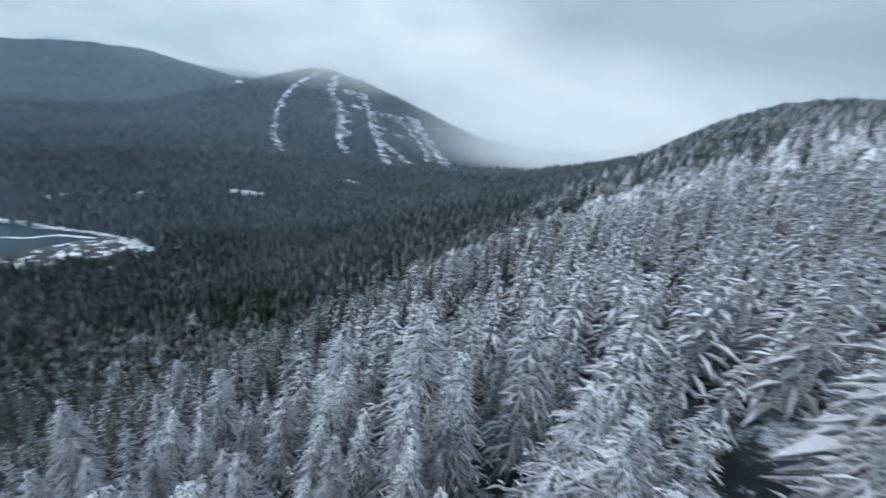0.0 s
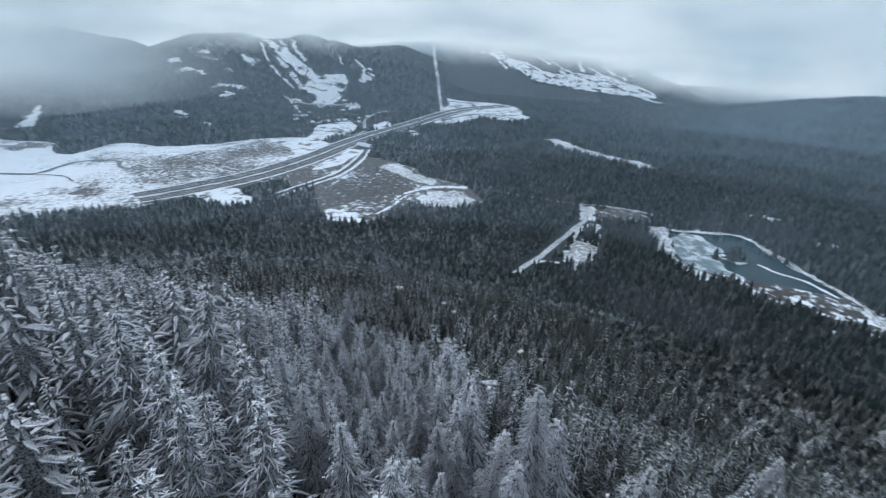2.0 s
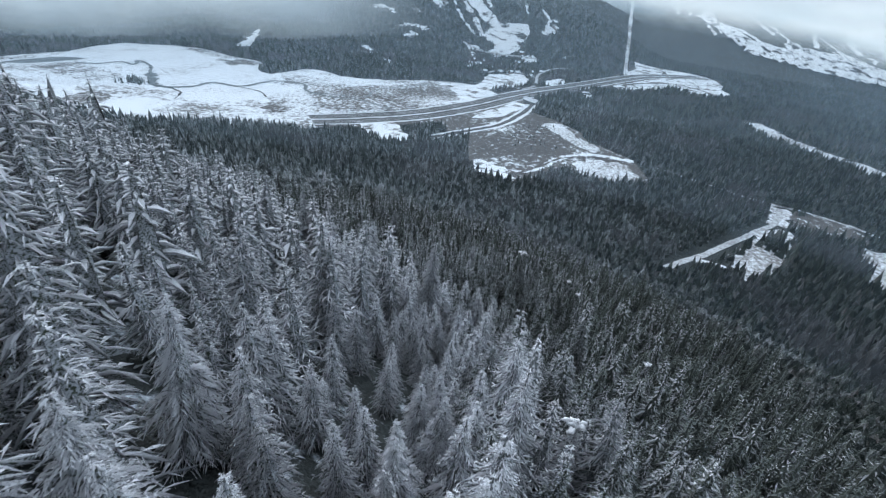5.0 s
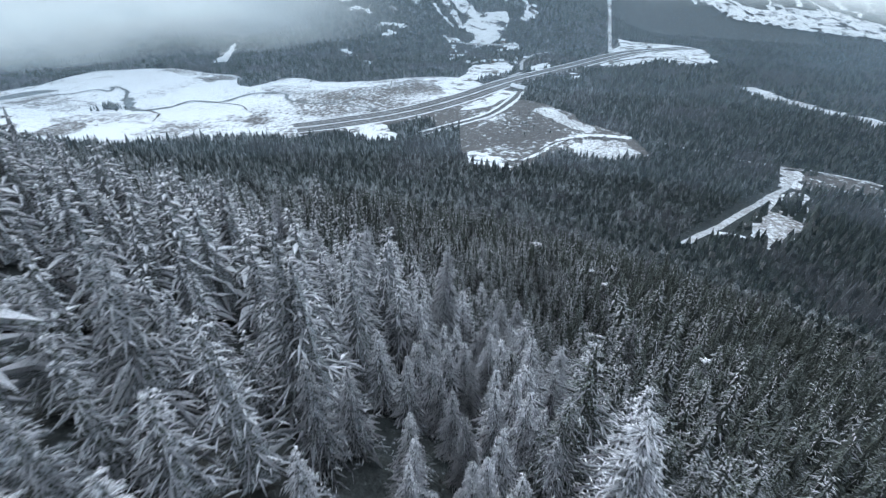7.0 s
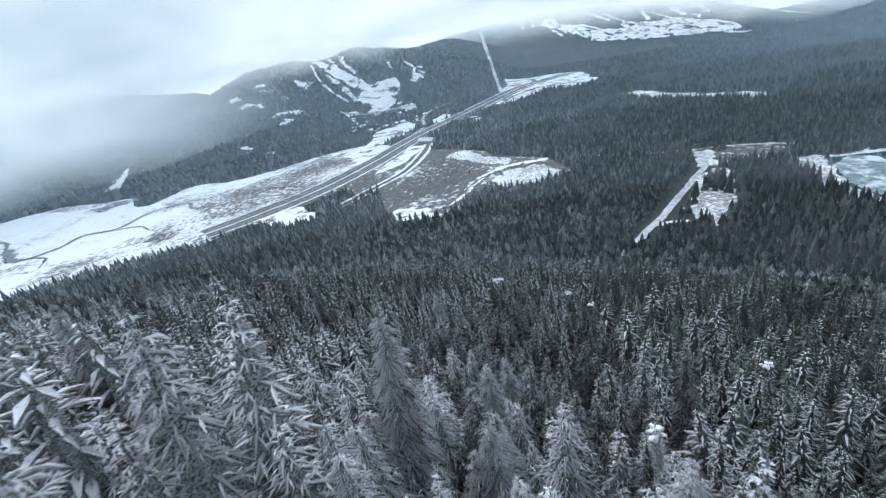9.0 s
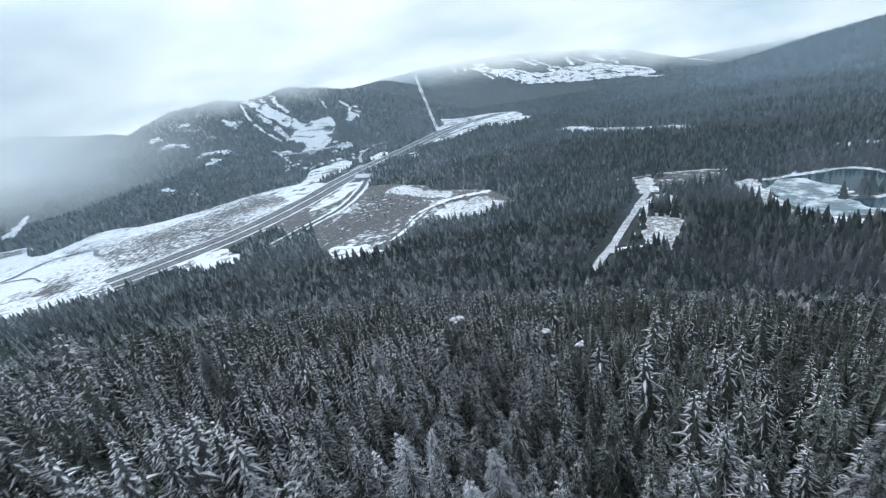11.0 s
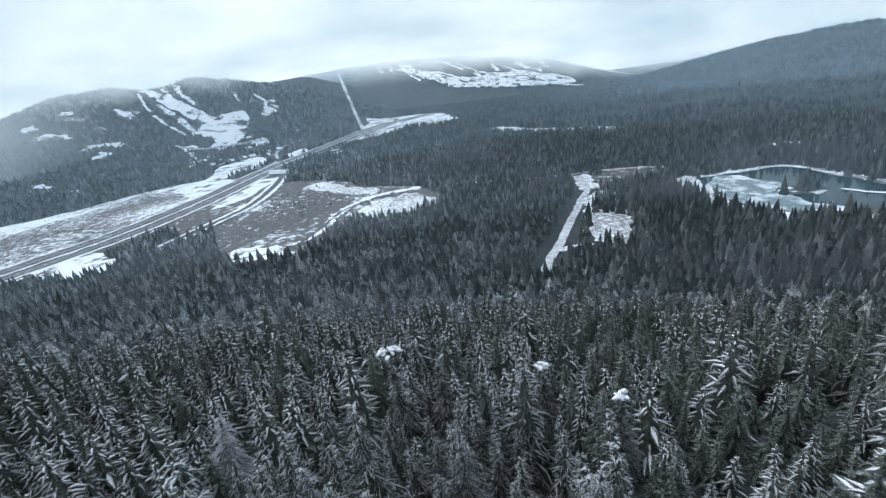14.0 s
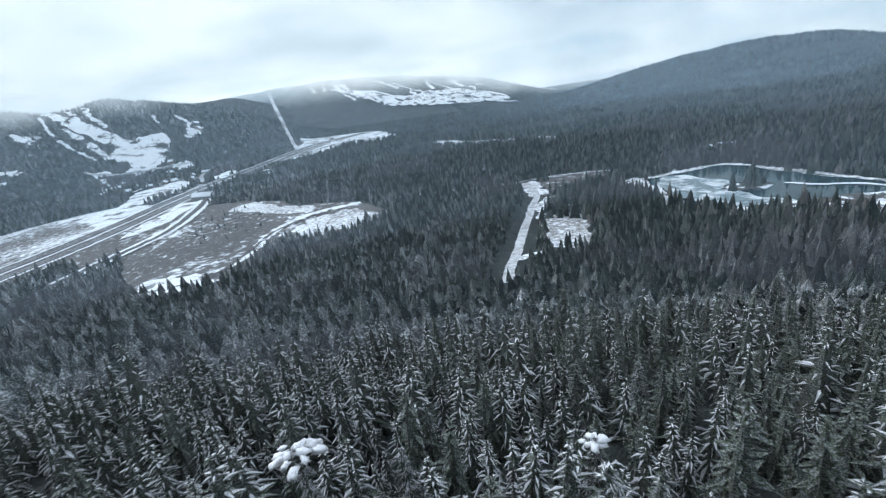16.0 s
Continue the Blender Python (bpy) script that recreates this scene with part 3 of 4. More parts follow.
for off, wide in ((-35, 5), (-1, 5), (33, 6)):
    ribbon("snow_berm", [tuple(p) for p in hw + hn * off], wide, M_SNOW, 2.1, 10, 0.9, "low berm of ploughed snow along the highway", "snow")
ribbon("frontage_road", [(-820, -232), (-880, -197), (-965, -147), (-1085, -120), (-1203, -112), (-1290, -92)], 9, M_ASPHALT, 1.6, 10, 0.4, "dark wet frontage road between snow banks", "road")
for off in (-9, 9):
    ribbon("snow_berm", [(-820 + off * 0.5, -232 + off * 0.8), (-880 + off * 0.5, -197 + off * 0.85), (-965 + off * 0.4, -147 + off * 0.9), (-1085, -120 + off), (-1203, -112 + off)], 7, M_SNOW, 1.8, 9, 1.0, "white bank of snow along the frontage road", "snow")
sheet("snow_strip", [(-820, -372), (-864, -328), (-838, -300), (-780, -262), (-750, -285), (-770, -330)], M_FIELD, 1.9, 3, 6, "white snow strip beside the highway", "snow", seed=41)
sheet("snow_strip", [(-985, -206), (-1050, -196), (-1120, -172), (-1205, -146), (-1195, -128), (-1100, -138), (-1030, -158)], M_FIELD, 1.9, 2, 6, "snow beside the highway", "snow", seed=43)
sheet("interchange", [(-2150, 125), (-2390, 195), (-2410, 310), (-2320, 440), (-2000, 450), (-1790, 410), (-1750, 345), (-1850, 280), (-1740, 200), (-1660, 100), (-1740, 55), (-1900, 90)], M_FIELD, 0.8, 8, 12, "snowy ground round the interchange", "snow", seed=42)
ribbon("ramp", [(-1880, 60), (-2060, 110), (-2150, 135), (-2330, 205), (-2300, 262), (-2200, 262), (-2120, 225)], 14, M_ASPHALT, 2.0, 12, 0.3, "asphalt ramp of the interchange", "road")
ribbon("ramp", [(-1740, 100), (-1860, 170), (-1960, 290), (-1900, 360), (-1790, 392)], 12, M_ASPHALT, 2.0, 12, 0.3, "asphalt ramp of the interchange", "road")
sheet("snow_meadow", [(-1262, -392), (-1318, -348), (-1240, -290), (-1262, -218), (-1150, -226), (-1075, -258), (-1085, -322), (-1130, -330)], M_FIELD, 1.3, 7, 8, "white meadow beside the highway", "snow", seed=45)
ribbon("far_lane", [(-1435, 415), (-1390, 428), (-1310, 442), (-1240, 482), (-1200, 505), (-1140, 552), (-1085, 560)], 60, M_DIRT, 1.0, 10, 7.0, "snowy clearing strip in the far woods", "clearing", end=36)

for i, pts in enumerate(([(-1851, -381), (-1856, -314), (-1885, -302), (-1879, -370)], [(-1570, -302), (-1668, -239), (-1462, -174), (-1387, -213), (-1310, -246), (-1234, -264), (-1218, -284), (-1310, -290)], [(-1868, -466), (-1875, -423), (-1857, -417), (-1850, -459)], [(-1896, -263), (-1918, -218), (-1877, -211), (-1861, -252)], [(-1607, -134), (-1693, -88), (-1607, -75), (-1515, -118)], [(-1444, -10), (-1478, 14), (-1414, 18), (-1394, -5)], [(-1663, -801), (-1675, -769), (-1646, -719), (-1620, -752)], [(-1558, -659), (-1566, -642), (-1486, -608)], [(-2094, -231), (-2164, -182), (-2144, -175), (-2072, -221)])):
    sheet("village_lot", pts, M_FIELD, 1.2, 5, 7, "snowy clearing between the trees of the village", "field", seed=140 + i)
for pts in ([(-1880, -485), (-1852, -402), (-1866, -315), (-1907, -208)], [(-1589, -321), (-1705, -277), (-1636, -160)], [(-1526, -151), (-1747, -165), (-1853, -141), (-1944, -76)], [(-1402, -229), (-1403, -174), (-1478, -146)]):
    ribbon("village_road", pts, 10, M_ROAD, 1.8, 9, 0.6, "snowy village road", "road", clear=14)
# ski hill: runs, rocks; far ski slopes; power line cut; slide paths


def on_hill(az, dist):
    return (-math.sin(radians(az)) * dist, math.cos(radians(az)) * dist)


for pts, w0, w1 in (
    ([(-2325, -672), (-2254, -605), (-2173, -536), (-2095, -468), (-2034, -405), (-1963, -351)], 34, 66),
    ([(-2330, -600), (-2243, -561), (-2148, -505), (-2077, -447)], 16, 26),
    ([(-2320, -545), (-2223, -505), (-2136, -453)], 20, 12),
    ([(-2270, -665), (-2185, -631), (-2067, -570), (-2000, -514), (-1945, -459)], 9, 12),
    ([(-2167, -579), (-2055, -502), (-1990, -456), (-1939, -431)], 14, 22),
    ([(-2240, -330), (-2170, -305)], 12, 8),
    ([(-2250, -262), (-2176, -215), (-2119, -211)], 10, 14),
):
    ribbon("ski_run", pts, w0, M_RUN, 5.0, 14, 4.0, "white ski run cut through dark forest", "ski run", end=w1)
sheet("run_base", [(-2034, -405), (-2066, -359), (-2082, -280), (-1990, -275), (-1894, -290), (-1854, -335), (-1919, -392), (-1954, -429)], M_RUN, 5.0, 7, 8, "snowy foot of the ski hill", "snow", seed=51)
# snow patches (1) and rock ledges (0): place, half length, half width, turn
for i, (x, y, r, w, a0, q) in enumerate(((-1925, -823, 52, 9, 0.55, 1), (-1915, -845, 44, 8, 0.5, 0), (-1985, -912, 26, 10, 0.7, 1), (-2040, -818, 20, 9, 0.6, 1), (-2010, -790, 50, 8, 0.5, 0), (-2060, -655, 36, 13, 0.9, 1), (-2083, -630, 16, 10, 0.9, 0),
                                      (-1860, -690, 40, 9, 0.15, 1), (-1808, -664, 18, 15, 0.9, 1), (-1865, -637, 18, 9, 0.4, 1), (-2208, -737, 34, 10, 0.9, 0), (-2130, -790, 30, 8, 0.8, 0), (-1670, -770, 30, 8, 0.9, 1), (-1541, -638, 12, 8, 0.9, 1), (-2190, -195, 13, 9, 0.9, 1), (-2120, -214, 12, 8, 0.3, 1), (-1474, -4, 12, 10, 1.1, 1), (-1835, -725, 9, 6, 0.3, 0), (-1960, -700, 14, 6, 0.6, 0))):
    ca, sa = math.cos(a0 + 1.2), math.sin(a0 + 1.2)
    ring_ = [(r * math.cos(a) * (1 + 0.3 * math.sin(3 * a + i)), w * 1.4 * math.sin(a) * (1 + 0.25 * math.cos(2 * a + i))) for a in np.arange(0, 6.2, 0.6)]
    sheet("snow_patch", [(x - u * ca + v * sa, y + u * sa + v * ca) for u, v in ring_], M_RUN if q else M_ROCK, 6.0, 4, 6, "open snow patch on the wooded hill" if q else "rock ledge dusted with snow", "snow" if q else "rock", seed=60 + i)
ribbon("snow_chute", [(-1417, -1096), (-1584, -1191), (-1825, -1334)], 44, M_SNOW, 5.0, 14, 5.0, "snowy gully above the lake bed", "snow", end=10)
for az, d0, d1, w in ((123, 2780, 2600, 16), (126, 2800, 2560, 22), (129, 2850, 2620, 14), (131.5, 2900, 2600, 26), (134, 2950, 2680, 16), (136, 2980, 2700, 30), (139, 3000, 2740, 18), (142, 3020, 2780, 24)):
    ribbon("snow_chute", [on_hill(az + 1.2, d0), on_hill(az + 0.3, (d0 + d1) / 2), on_hill(az, d1)], w, M_SLIDE, 6.0, 14, 5.0, "faint snowy gully on the mountain across the lake", "snow", end=w * 0.4)
ribbon("power_line_cut", [(-1990, 112), (-2230, 114), (-2700, 115), (-3000, 108), (-3300, 104)], 13, M_DIRT, 7.0, 20, 1.5, "straight snowy power line cut up the hill", "clearing", end=19)
low = [(-3000, 560), (-2909, 674), (-2835, 861), (-2753, 1079), (-2771, 1218), (-2600, 1320)]
high = [(-3540, 364), (-3284, 560), (-3200, 760), (-3150, 960), (-3060, 1230), (-2833, 1359)]
lo_p, hi_p = path_points(low, 60), path_points(high, 70)
srng = np.random.default_rng(77)
for k in range(13):
    u = min(1.0, max(0.0, (k + srng.uniform(-0.45, 0.45)) / 12))
    p1 = lo_p[int(u * (len(lo_p) - 1))] + srng.normal(0, 14, 2)
    p0 = hi_p[int(min(1, max(0, u - 0.12)) * (len(hi_p) - 1))] + srng.normal(0, 25, 2)
    p0 = p1 + (p0 - p1) * srng.uniform(0.3, 1.0) + srng.normal(0, 40, 2)
    ribbon("ski_slope", [tuple(p0), tuple((p0 + p1) / 2 + srng.normal(0, 12, 2)), tuple(p1)], srng.uniform(8, 24), M_RUN, 8.0, 25, 6.0, "broad white ski slope below the clouds", "ski slope", end=srng.uniform(18, 44))
band = [tuple(p) for p in lo_p[::3]] + [tuple(a + (b - a) * (0.52 + 0.2 * math.sin(i * 1.7))) for i, (a, b) in enumerate(zip(lo_p[::-3], hi_p[np.linspace(len(hi_p) - 1, 0, len(lo_p[::-3])).astype(int)]))]
sheet("ski_slope", band, M_SLOPE, 7.5, 16, 22, "open snowy ski slopes with fingers of dark trees", "ski slope", seed=78)
ribbon("ski_slope", [tuple(p) for p in low[1:]], 50, M_RUN, 9.0, 20, 12.0, "white snow along the foot of the ski slopes", "ski slope", end=30)
ribbon("ski_slope", [(-3250, 1500), (-3100, 1600), (-2950, 1690), (-2850, 1760)], 40, M_RUN, 9.0, 25, 6.0, "long white slope on the ridge", "ski slope", end=12)
for pts, w0, w1 in (
    ([(-3560, 262), (-3500, 240), (-3421, 220)], 14, 20),
    ([(-3560, 372), (-3455, 356), (-3240, 357)], 16, 12),
    ([(-3500, 440), (-3387, 433), (-3223, 410)], 12, 18),
    ([(-3480, 500), (-3362, 508), (-3243, 518), (-3149, 542), (-3020, 563)], 22, 10),
    ([(-3400, 640), (-3259, 729), (-3091, 820)], 18, 26),
    ([(-3263, 1059), (-3120, 1014), (-3001, 1004)], 14, 24),
    ([(-3269, 1194), (-3165, 1199), (-3031, 1203)], 20, 30),
    ([(-3190, 1330), (-3113, 1325), (-3009, 1305)], 26, 34),
):
    ribbon("ski_slope", pts, w0, M_RUN, 8.0, 20, 6.0, "white ski run fading up into the cloud", "ski slope", end=w1)
for pts, w0, w1 in (
    ([(-600, 1800), (-640, 1700), (-650, 1610), (-644, 1470), (-598, 1330), (-498, 1150)], 26, 10),
    ([(-560, 1790), (-531, 1630), (-455, 1497), (-424, 1380), (-349, 1243)], 24, 14),
    ([(-440, 1690), (-390, 1570), (-318, 1422), (-230, 1190)], 22, 24),
    ([(-370, 1560), (-335, 1447), (-241, 1350), (-188, 1240)], 14, 20),
    ([(-300, 1640), (-238, 1550), (-180, 1475), (-141, 1310)], 18, 16),
    ([(-262, 1700), (-205, 1590), (-155, 1500), (-85, 1265)], 52, 16),
    ([(-620, 1800), (-560, 1830), (-500, 1800)], 60, 30),
):
    ribbon("slide_path", pts, w0, M_SLIDE, 6.0, 12, 7.0, "snowy avalanche path on the steep mountain", "slide path", end=w1)
for i in range(14):
    az, dd, r = srng.uniform(5, 18), srng.uniform(1400, 1750), srng.uniform(7, 20)
    x, y = on_hill(az, dd)
    sheet("snow_patch", [(x + r * 1.5 * math.cos(a), y + r * 1.3 * math.sin(a)) for a in np.arange(0, 6.2, 0.9)], M_ROCK if i % 2 else M_SLIDE, 6.0, 5, 6, "snowy rock face on the steep mountain", "rock", seed=100 + i)
for i, (x, y, r) in enumerate(((-410, 791, 24), (-275, 980, 18), (-637, 635, 14), (-131, 857, 9), (-542, 698, 13), (-515, 712, 10), (-742, 625, 14), (-765, 600, 9), (-600, 668, 9), (-68, 834, 8), (-930, 1757, 20))):
    sheet("snow_patch", [(x + r * 1.6 * math.cos(a), y + r * math.sin(a)) for a in np.arange(0, 6.2, 0.7)], M_FIELD, 1.2, 5, 4, "open snow patch in the valley woods", "snow", seed=80 + i)

# ---------------------------------------------------------------- forest
FLIGHT = np.array([(1.1, -7.2, 284), (-0.5, 7, 279), (-5, 16.8, 274), (-13, 23, 270), (-31, 26, 261), (-56, 17, 247), (-97, 8, 221), (-150, 3, 194), (-184, 3, 178), (-214, 5, 163), (-246, 9, 148)], float)
ROUTE = FLIGHT[:, :2]


def frond_tree(seed, height, radius, whorls, per, sides=2, droop=0.9, load=1.0, full=0.8):
    """Arrays for a conifer: boughs that arch out of the trunk and hang down as long strands, with side strands, and a ridge of snow along each. load: how much snow."""
    rng = np.random.default_rng(seed)
    V, F, S, SF = [], [], [], []
    count = [0, 0]
    lift_ = np.array([0, 0, 1.0])
    quad = np.array([(0, 1, 2), (0, 2, 3)])

    def strand(p0, p1, p2, across, wide, white, both=True):
        side = across * wide - lift_ * 0.3 * wide
        if both or not white:
            V.append(np.array([p0, p1 + side, p2, p1 - across * wide - lift_ * 0.3 * wide]))
            F.append(quad + count[0])
            count[0] += 4
        if white:
            e, ridge_ = lift_ * (0.04 + 0.5 * white), across * white
            a, b = p0 + (p1 - p0) * rng.uniform(0.0, 0.3), p1 + (p2 - p1) * rng.uniform(0.8, 1.0)
            S.append(np.array([a + e, p1 + ridge_ + e, b + e, p1 - ridge_ + e]))
            SF.append(quad + count[1])
            count[1] += 4

    for i in range(whorls):
        h = 0.12 + 0.865 * (i / (whorls - 1)) ** 0.88
        reach = radius * (1 - h) ** full * (1 + 0.22 * math.sin(i * 1.9 + seed)) + 0.35
        for k in range(per):
            a = 6.283 * (k + 0.5 * (i % 2)) / per + rng.uniform(-0.42, 0.42)
            L = reach * rng.uniform(0.55, 1.25)
            z0 = height * h + rng.uniform(-0.4, 0.4)
            dr = droop * rng.uniform(0.65, 1.35) * (0.62 + 0.55 * (1 - h))
            out, across = np.array([math.cos(a), math.sin(a), 0]), np.array([-math.sin(a), math.cos(a), 0])
            bend = rng.uniform(-0.2, 0.2) * L

            def mid(q):
                return out * L * (q - 0.16 * dr * q * q) + across * (bend * q * q) + lift_ * (z0 + 0.24 * L * q - dr * L * q * q)

            snowy = load > 0 and rng.random() < 0.80 + 0.19 * load
            if sides == 0:
                wide = (0.070 * L + 0.10) * rng.uniform(0.7, 1.35)
                white = wide * (0.36 + 0.42 * load) * rng.uniform(0.75, 1.25)
            else:
                wide = ((0.008 * L + 0.062 - 0.005 * sides) if sides < 6 else (0.005 * L + 0.030)) * rng.uniform(0.6, 1.4)
                white = wide * (0.55 + 0.38 * load) * rng.uniform(0.75, 1.25)
            strand(mid(0.03), mid(0.48), mid(1.0), across, wide * (1.0 if sides == 0 else 1.25), white if snowy else 0)
            for n_ in range(sides):
                q = (0.45 if sides == 1 else 0.22 + 0.62 * n_ / (sides - 1)) * rng.uniform(0.85, 1.12)
                for sgn in (-1, 1):
                    if rng.random() < 0.08:
                        continue
                    t = (L * (0.62 - 0.44 * q) + 0.15) * rng.uniform(0.6, 1.25)
                    turn = sgn * rng.uniform(0.5, 0.95)
                    way = out * math.cos(turn) + across * math.sin(turn)
                    b0 = mid(q)
                    b1, b2 = b0 + way * t * 0.45 - lift_ * t * 0.10, b0 + way * t * 0.92 - lift_ * t * rng.uniform(0.45, 0.85) * droop
                    strand(b0, b1, b2, np.cross(lift_, way), wide * (0.9 if load > 0.5 else 1.3), white * 0.9 if snowy and rng.random() < 0.62 + 0.33 * load else 0, load < 0.5)
    nv = count[0]
    V.append(np.array([(-0.12, 0, height * 0.94), (0.12, 0, height * 0.94), (0, 0, height * 1.03), (0, 0.12, height * 0.94)]))
    F.append(np.array([(0, 1, 2), (1, 3, 2), (3, 0, 2)]) + nv)
    # a dark core of inner twigs, so that the crown is not see-through
    n, core = (7 if sides > 1 else 4), []
    for q, rr in ((0.08, 0.34), (0.45, 0.24), (0.8, 0.10), (0.97, 0.02)):
        core += [(radius * rr * math.cos(b) * rng.uniform(0.7, 1.3), radius * rr * math.sin(b) * rng.uniform(0.7, 1.3), height * q) for b in np.arange(n + 1) * 6.283 / n]
    V.append(np.array(core))
    F.append(grid_tris(4, n + 1) + nv + 4)
    if not S:
        S, SF = [np.zeros((3, 3)) + (0, 0, height)], [np.array([(0, 1, 2)])]
    return np.concatenate(V), np.concatenate(F), np.concatenate(S), np.concatenate(SF)


def trunk_arrays(height, r0, seed):
    rng = np.random.default_rng(seed)
    rings, n = 7, 7
    z = np.linspace(-0.8, height * 0.97, rings)
    sway = np.cumsum(rng.normal(0, 0.05, (rings, 2)), 0)
    a = np.arange(n + 1) * 2 * math.pi / n
    v = []
    for i, h in enumerate(z):
        r = r0 * (1 - 0.93 * max(0, h) / height)
        v += [(r * math.cos(b) + sway[i, 0] * 0.3, r * math.sin(b) + sway[i, 1] * 0.3, h) for b in a]
    return np.array(v), grid_tris(rings, n + 1)


def spread(x0, x1, y0, y1, step, seed):
    """Tree places in plan: a jittered grid."""
    rng = np.random.default_rng(seed)
    X, Y = np.meshgrid(np.arange(x0, x1, step), np.arange(y0, y1, step), indexing="ij")
    X = X + rng.uniform(-0.48, 0.48, X.shape) * step
    Y = Y + rng.uniform(-0.48, 0.48, Y.shape) * step
    return X.ravel(), Y.ravel()


def free_of_openings(x, y):
    ok = np.ones(len(x), bool)
    for o in OPEN_AREAS:
        ok &= ~inside(x, y, o)
    for c, w in KEEP_CLEAR:
        lo, hi = c.min(0) - w - 3, c.max(0) + w + 3
        near = np.where(ok & (x > lo[0]) & (x < hi[0]) & (y > lo[1]) & (y < hi[1]))[0]
        if len(near):
            ok[near[line_distance(x[near], y[near], c[::2] if len(c) > 8 else c) < w + 1.5]] = False
    return ok


def spike_template(tiers, points, seed, dark=True):
    """A small conifer of jagged tiers, height 1, radius 1."""
    rng = np.random.default_rng(seed)
    V, F = [], []
    nv = 0
    for t in range(tiers):
        lo, hi = t / tiers * 0.88, min(1.0, (t + 1.75) / tiers * 0.9 + 0.06)
        if t == tiers - 1:
            hi = 1.0
        r = (1 - lo) ** (0.8, 0.6, 0.68)[seed % 3]
        ring = []
        for i in range(points):
            a = (i + 0.5 * (t % 2)) * 2 * math.pi / points + rng.uniform(-0.2, 0.2)
            rr = r * (rng.uniform(0.8, 1.15) if i % 2 == 0 or points < 6 else rng.uniform(0.42, 0.6))
            ring.append((rr * math.cos(a), rr * math.sin(a), lo + (rng.uniform(-0.04, 0.02) if i % 2 == 0 else 0.06)))
        V += ring + [(0, 0, hi)]
        F += [(nv + i, nv + (i + 1) % points, nv + points) for i in range(points)]
        nv += points + 1
    return np.array(V), np.array(F)


def plant(name, x, y, h, r, templates, mats, seed, label, index=None):
    """Many trees of one stand joined into one mesh."""
    rng = np.random.default_rng(seed)
    z = land(x, y) - 0.3
    pick = rng.integers(0, len(templates), len(x))
    V, F, I = [], [], []
    n0 = 0
    for k, tpl in enumerate(templates):
        tv, tf = tpl[0], tpl[1]
        sel = np.where(pick == k)[0]
        if not len(sel):
            continue
        a = rng.uniform(0, 6.283, len(sel))
        lean = rng.normal(0, 0.045, (len(sel), 2))
        c, s = np.cos(a)[:, None], np.sin(a)[:, None]
        H, Rr = h[sel][:, None], r[sel][:, None]
        px = (tv[:, 0] * c - tv[:, 1] * s) * Rr + x[sel][:, None] + lean[:, :1] * tv[:, 2] * H
        py = (tv[:, 0] * s + tv[:, 1] * c) * Rr + y[sel][:, None] + lean[:, 1:] * tv[:, 2] * H
        pz = tv[:, 2] * H + z[sel][:, None]
        V.append(np.stack([px, py, pz], -1).reshape(-1, 3))
        F.append((tf[None] + (np.arange(len(sel)) * len(tv))[:, None, None]).reshape(-1, 3) + n0)
        if len(tpl) > 2:
            I.append(np.tile(tpl[2], len(sel)))
        n0 += len(sel) * len(tv)
    ob = new(name, mesh_arrays(name, np.concatenate(V), np.concatenate(F), mats, np.concatenate(I) if I else None))
    return tagged(ob, label, "forest", kind="stuff")


def whole(tree, height, radius):
    """A frond tree and its snow as one template of height 1 and radius 1, snow faces in the second material."""
    v, f, s, sf = tree
    V = np.concatenate([v, s]) / [radius, radius, height]
    return V, np.concatenate([f, sf + len(v)]), np.r_[np.zeros(len(f)), np.ones(len(sf))]


def in_view_side(x, y):
    """The open side of the slope; the land behind it is never overlooked."""
    b = np.degrees(np.arctan2(-(x - 60), y + 60))
    return (b > -52) & (b < 162)


rng = np.random.default_rng(7)
# tall trees that stand out of the slope: plan place and height of the top
TALL = [(-281.8, 6.7, 120.5, 2), (-307.2, 66.6, 92.4, 0), (-279.6, 36.3, 110, 1), (-259.9, 41, 115.2, 1), (-268.5, -22.2, 124.1, 0), (-285.2, 16.1, 112.3, 0), (-142.7, -36.8, 194.4, 0), (-55.6, -0.6, 236.8, 0),
        (-44.8, 5.4, 240.6, 0), (-83.2, 32.8, 208.7, 1), (-77.4, 15.7, 214.8, 0), (-110.1, -15.7, 201.3, 0), (-137.3, -6.4, 199.6, 0), (-169.2, 39.5, 164, 0), (-154.3, -31.4, 191.9, 0), (-148.7, 26.4, 166.3, 1), (-146.6, -49.2, 199.6, 0),
        (-117.3, -30.4, 202.3, 0), (-129.1, -26.3, 197.5, 0), (-122, 18.7, 191.7, 0), (-191.3, 68.3, 135.7, 1), (-37.8, 28.5, 246.5, 0), (-308.8, -35, 119, 0), (-324.7, 148, 79, 0), (-312.7, -142.3, 129.4, 0), (-258.6, -67.5, 140.7, 0),
        (-95.5, 78, 187, 0), (-64, 82.6, 208, 0)]
nx_, ny_ = spread(-420, 330, -260, 420, 5.1, 11)
near_d = line_distance(nx_, ny_, ROUTE)
keep = (near_d < 230) & free_of_openings(nx_, ny_) & (in_view_side(nx_, ny_) | (near_d < 30)) & (rng.random(len(nx_)) > np.interp(land(nx_, ny_), [120, 170], [0.12, 0.20]))
for tx, ty, _, _ in TALL:
    keep &= np.hypot(nx_ - tx, ny_ - ty) > 3.0
nx_, ny_, near_d = nx_[keep], ny_[keep], near_d[keep]
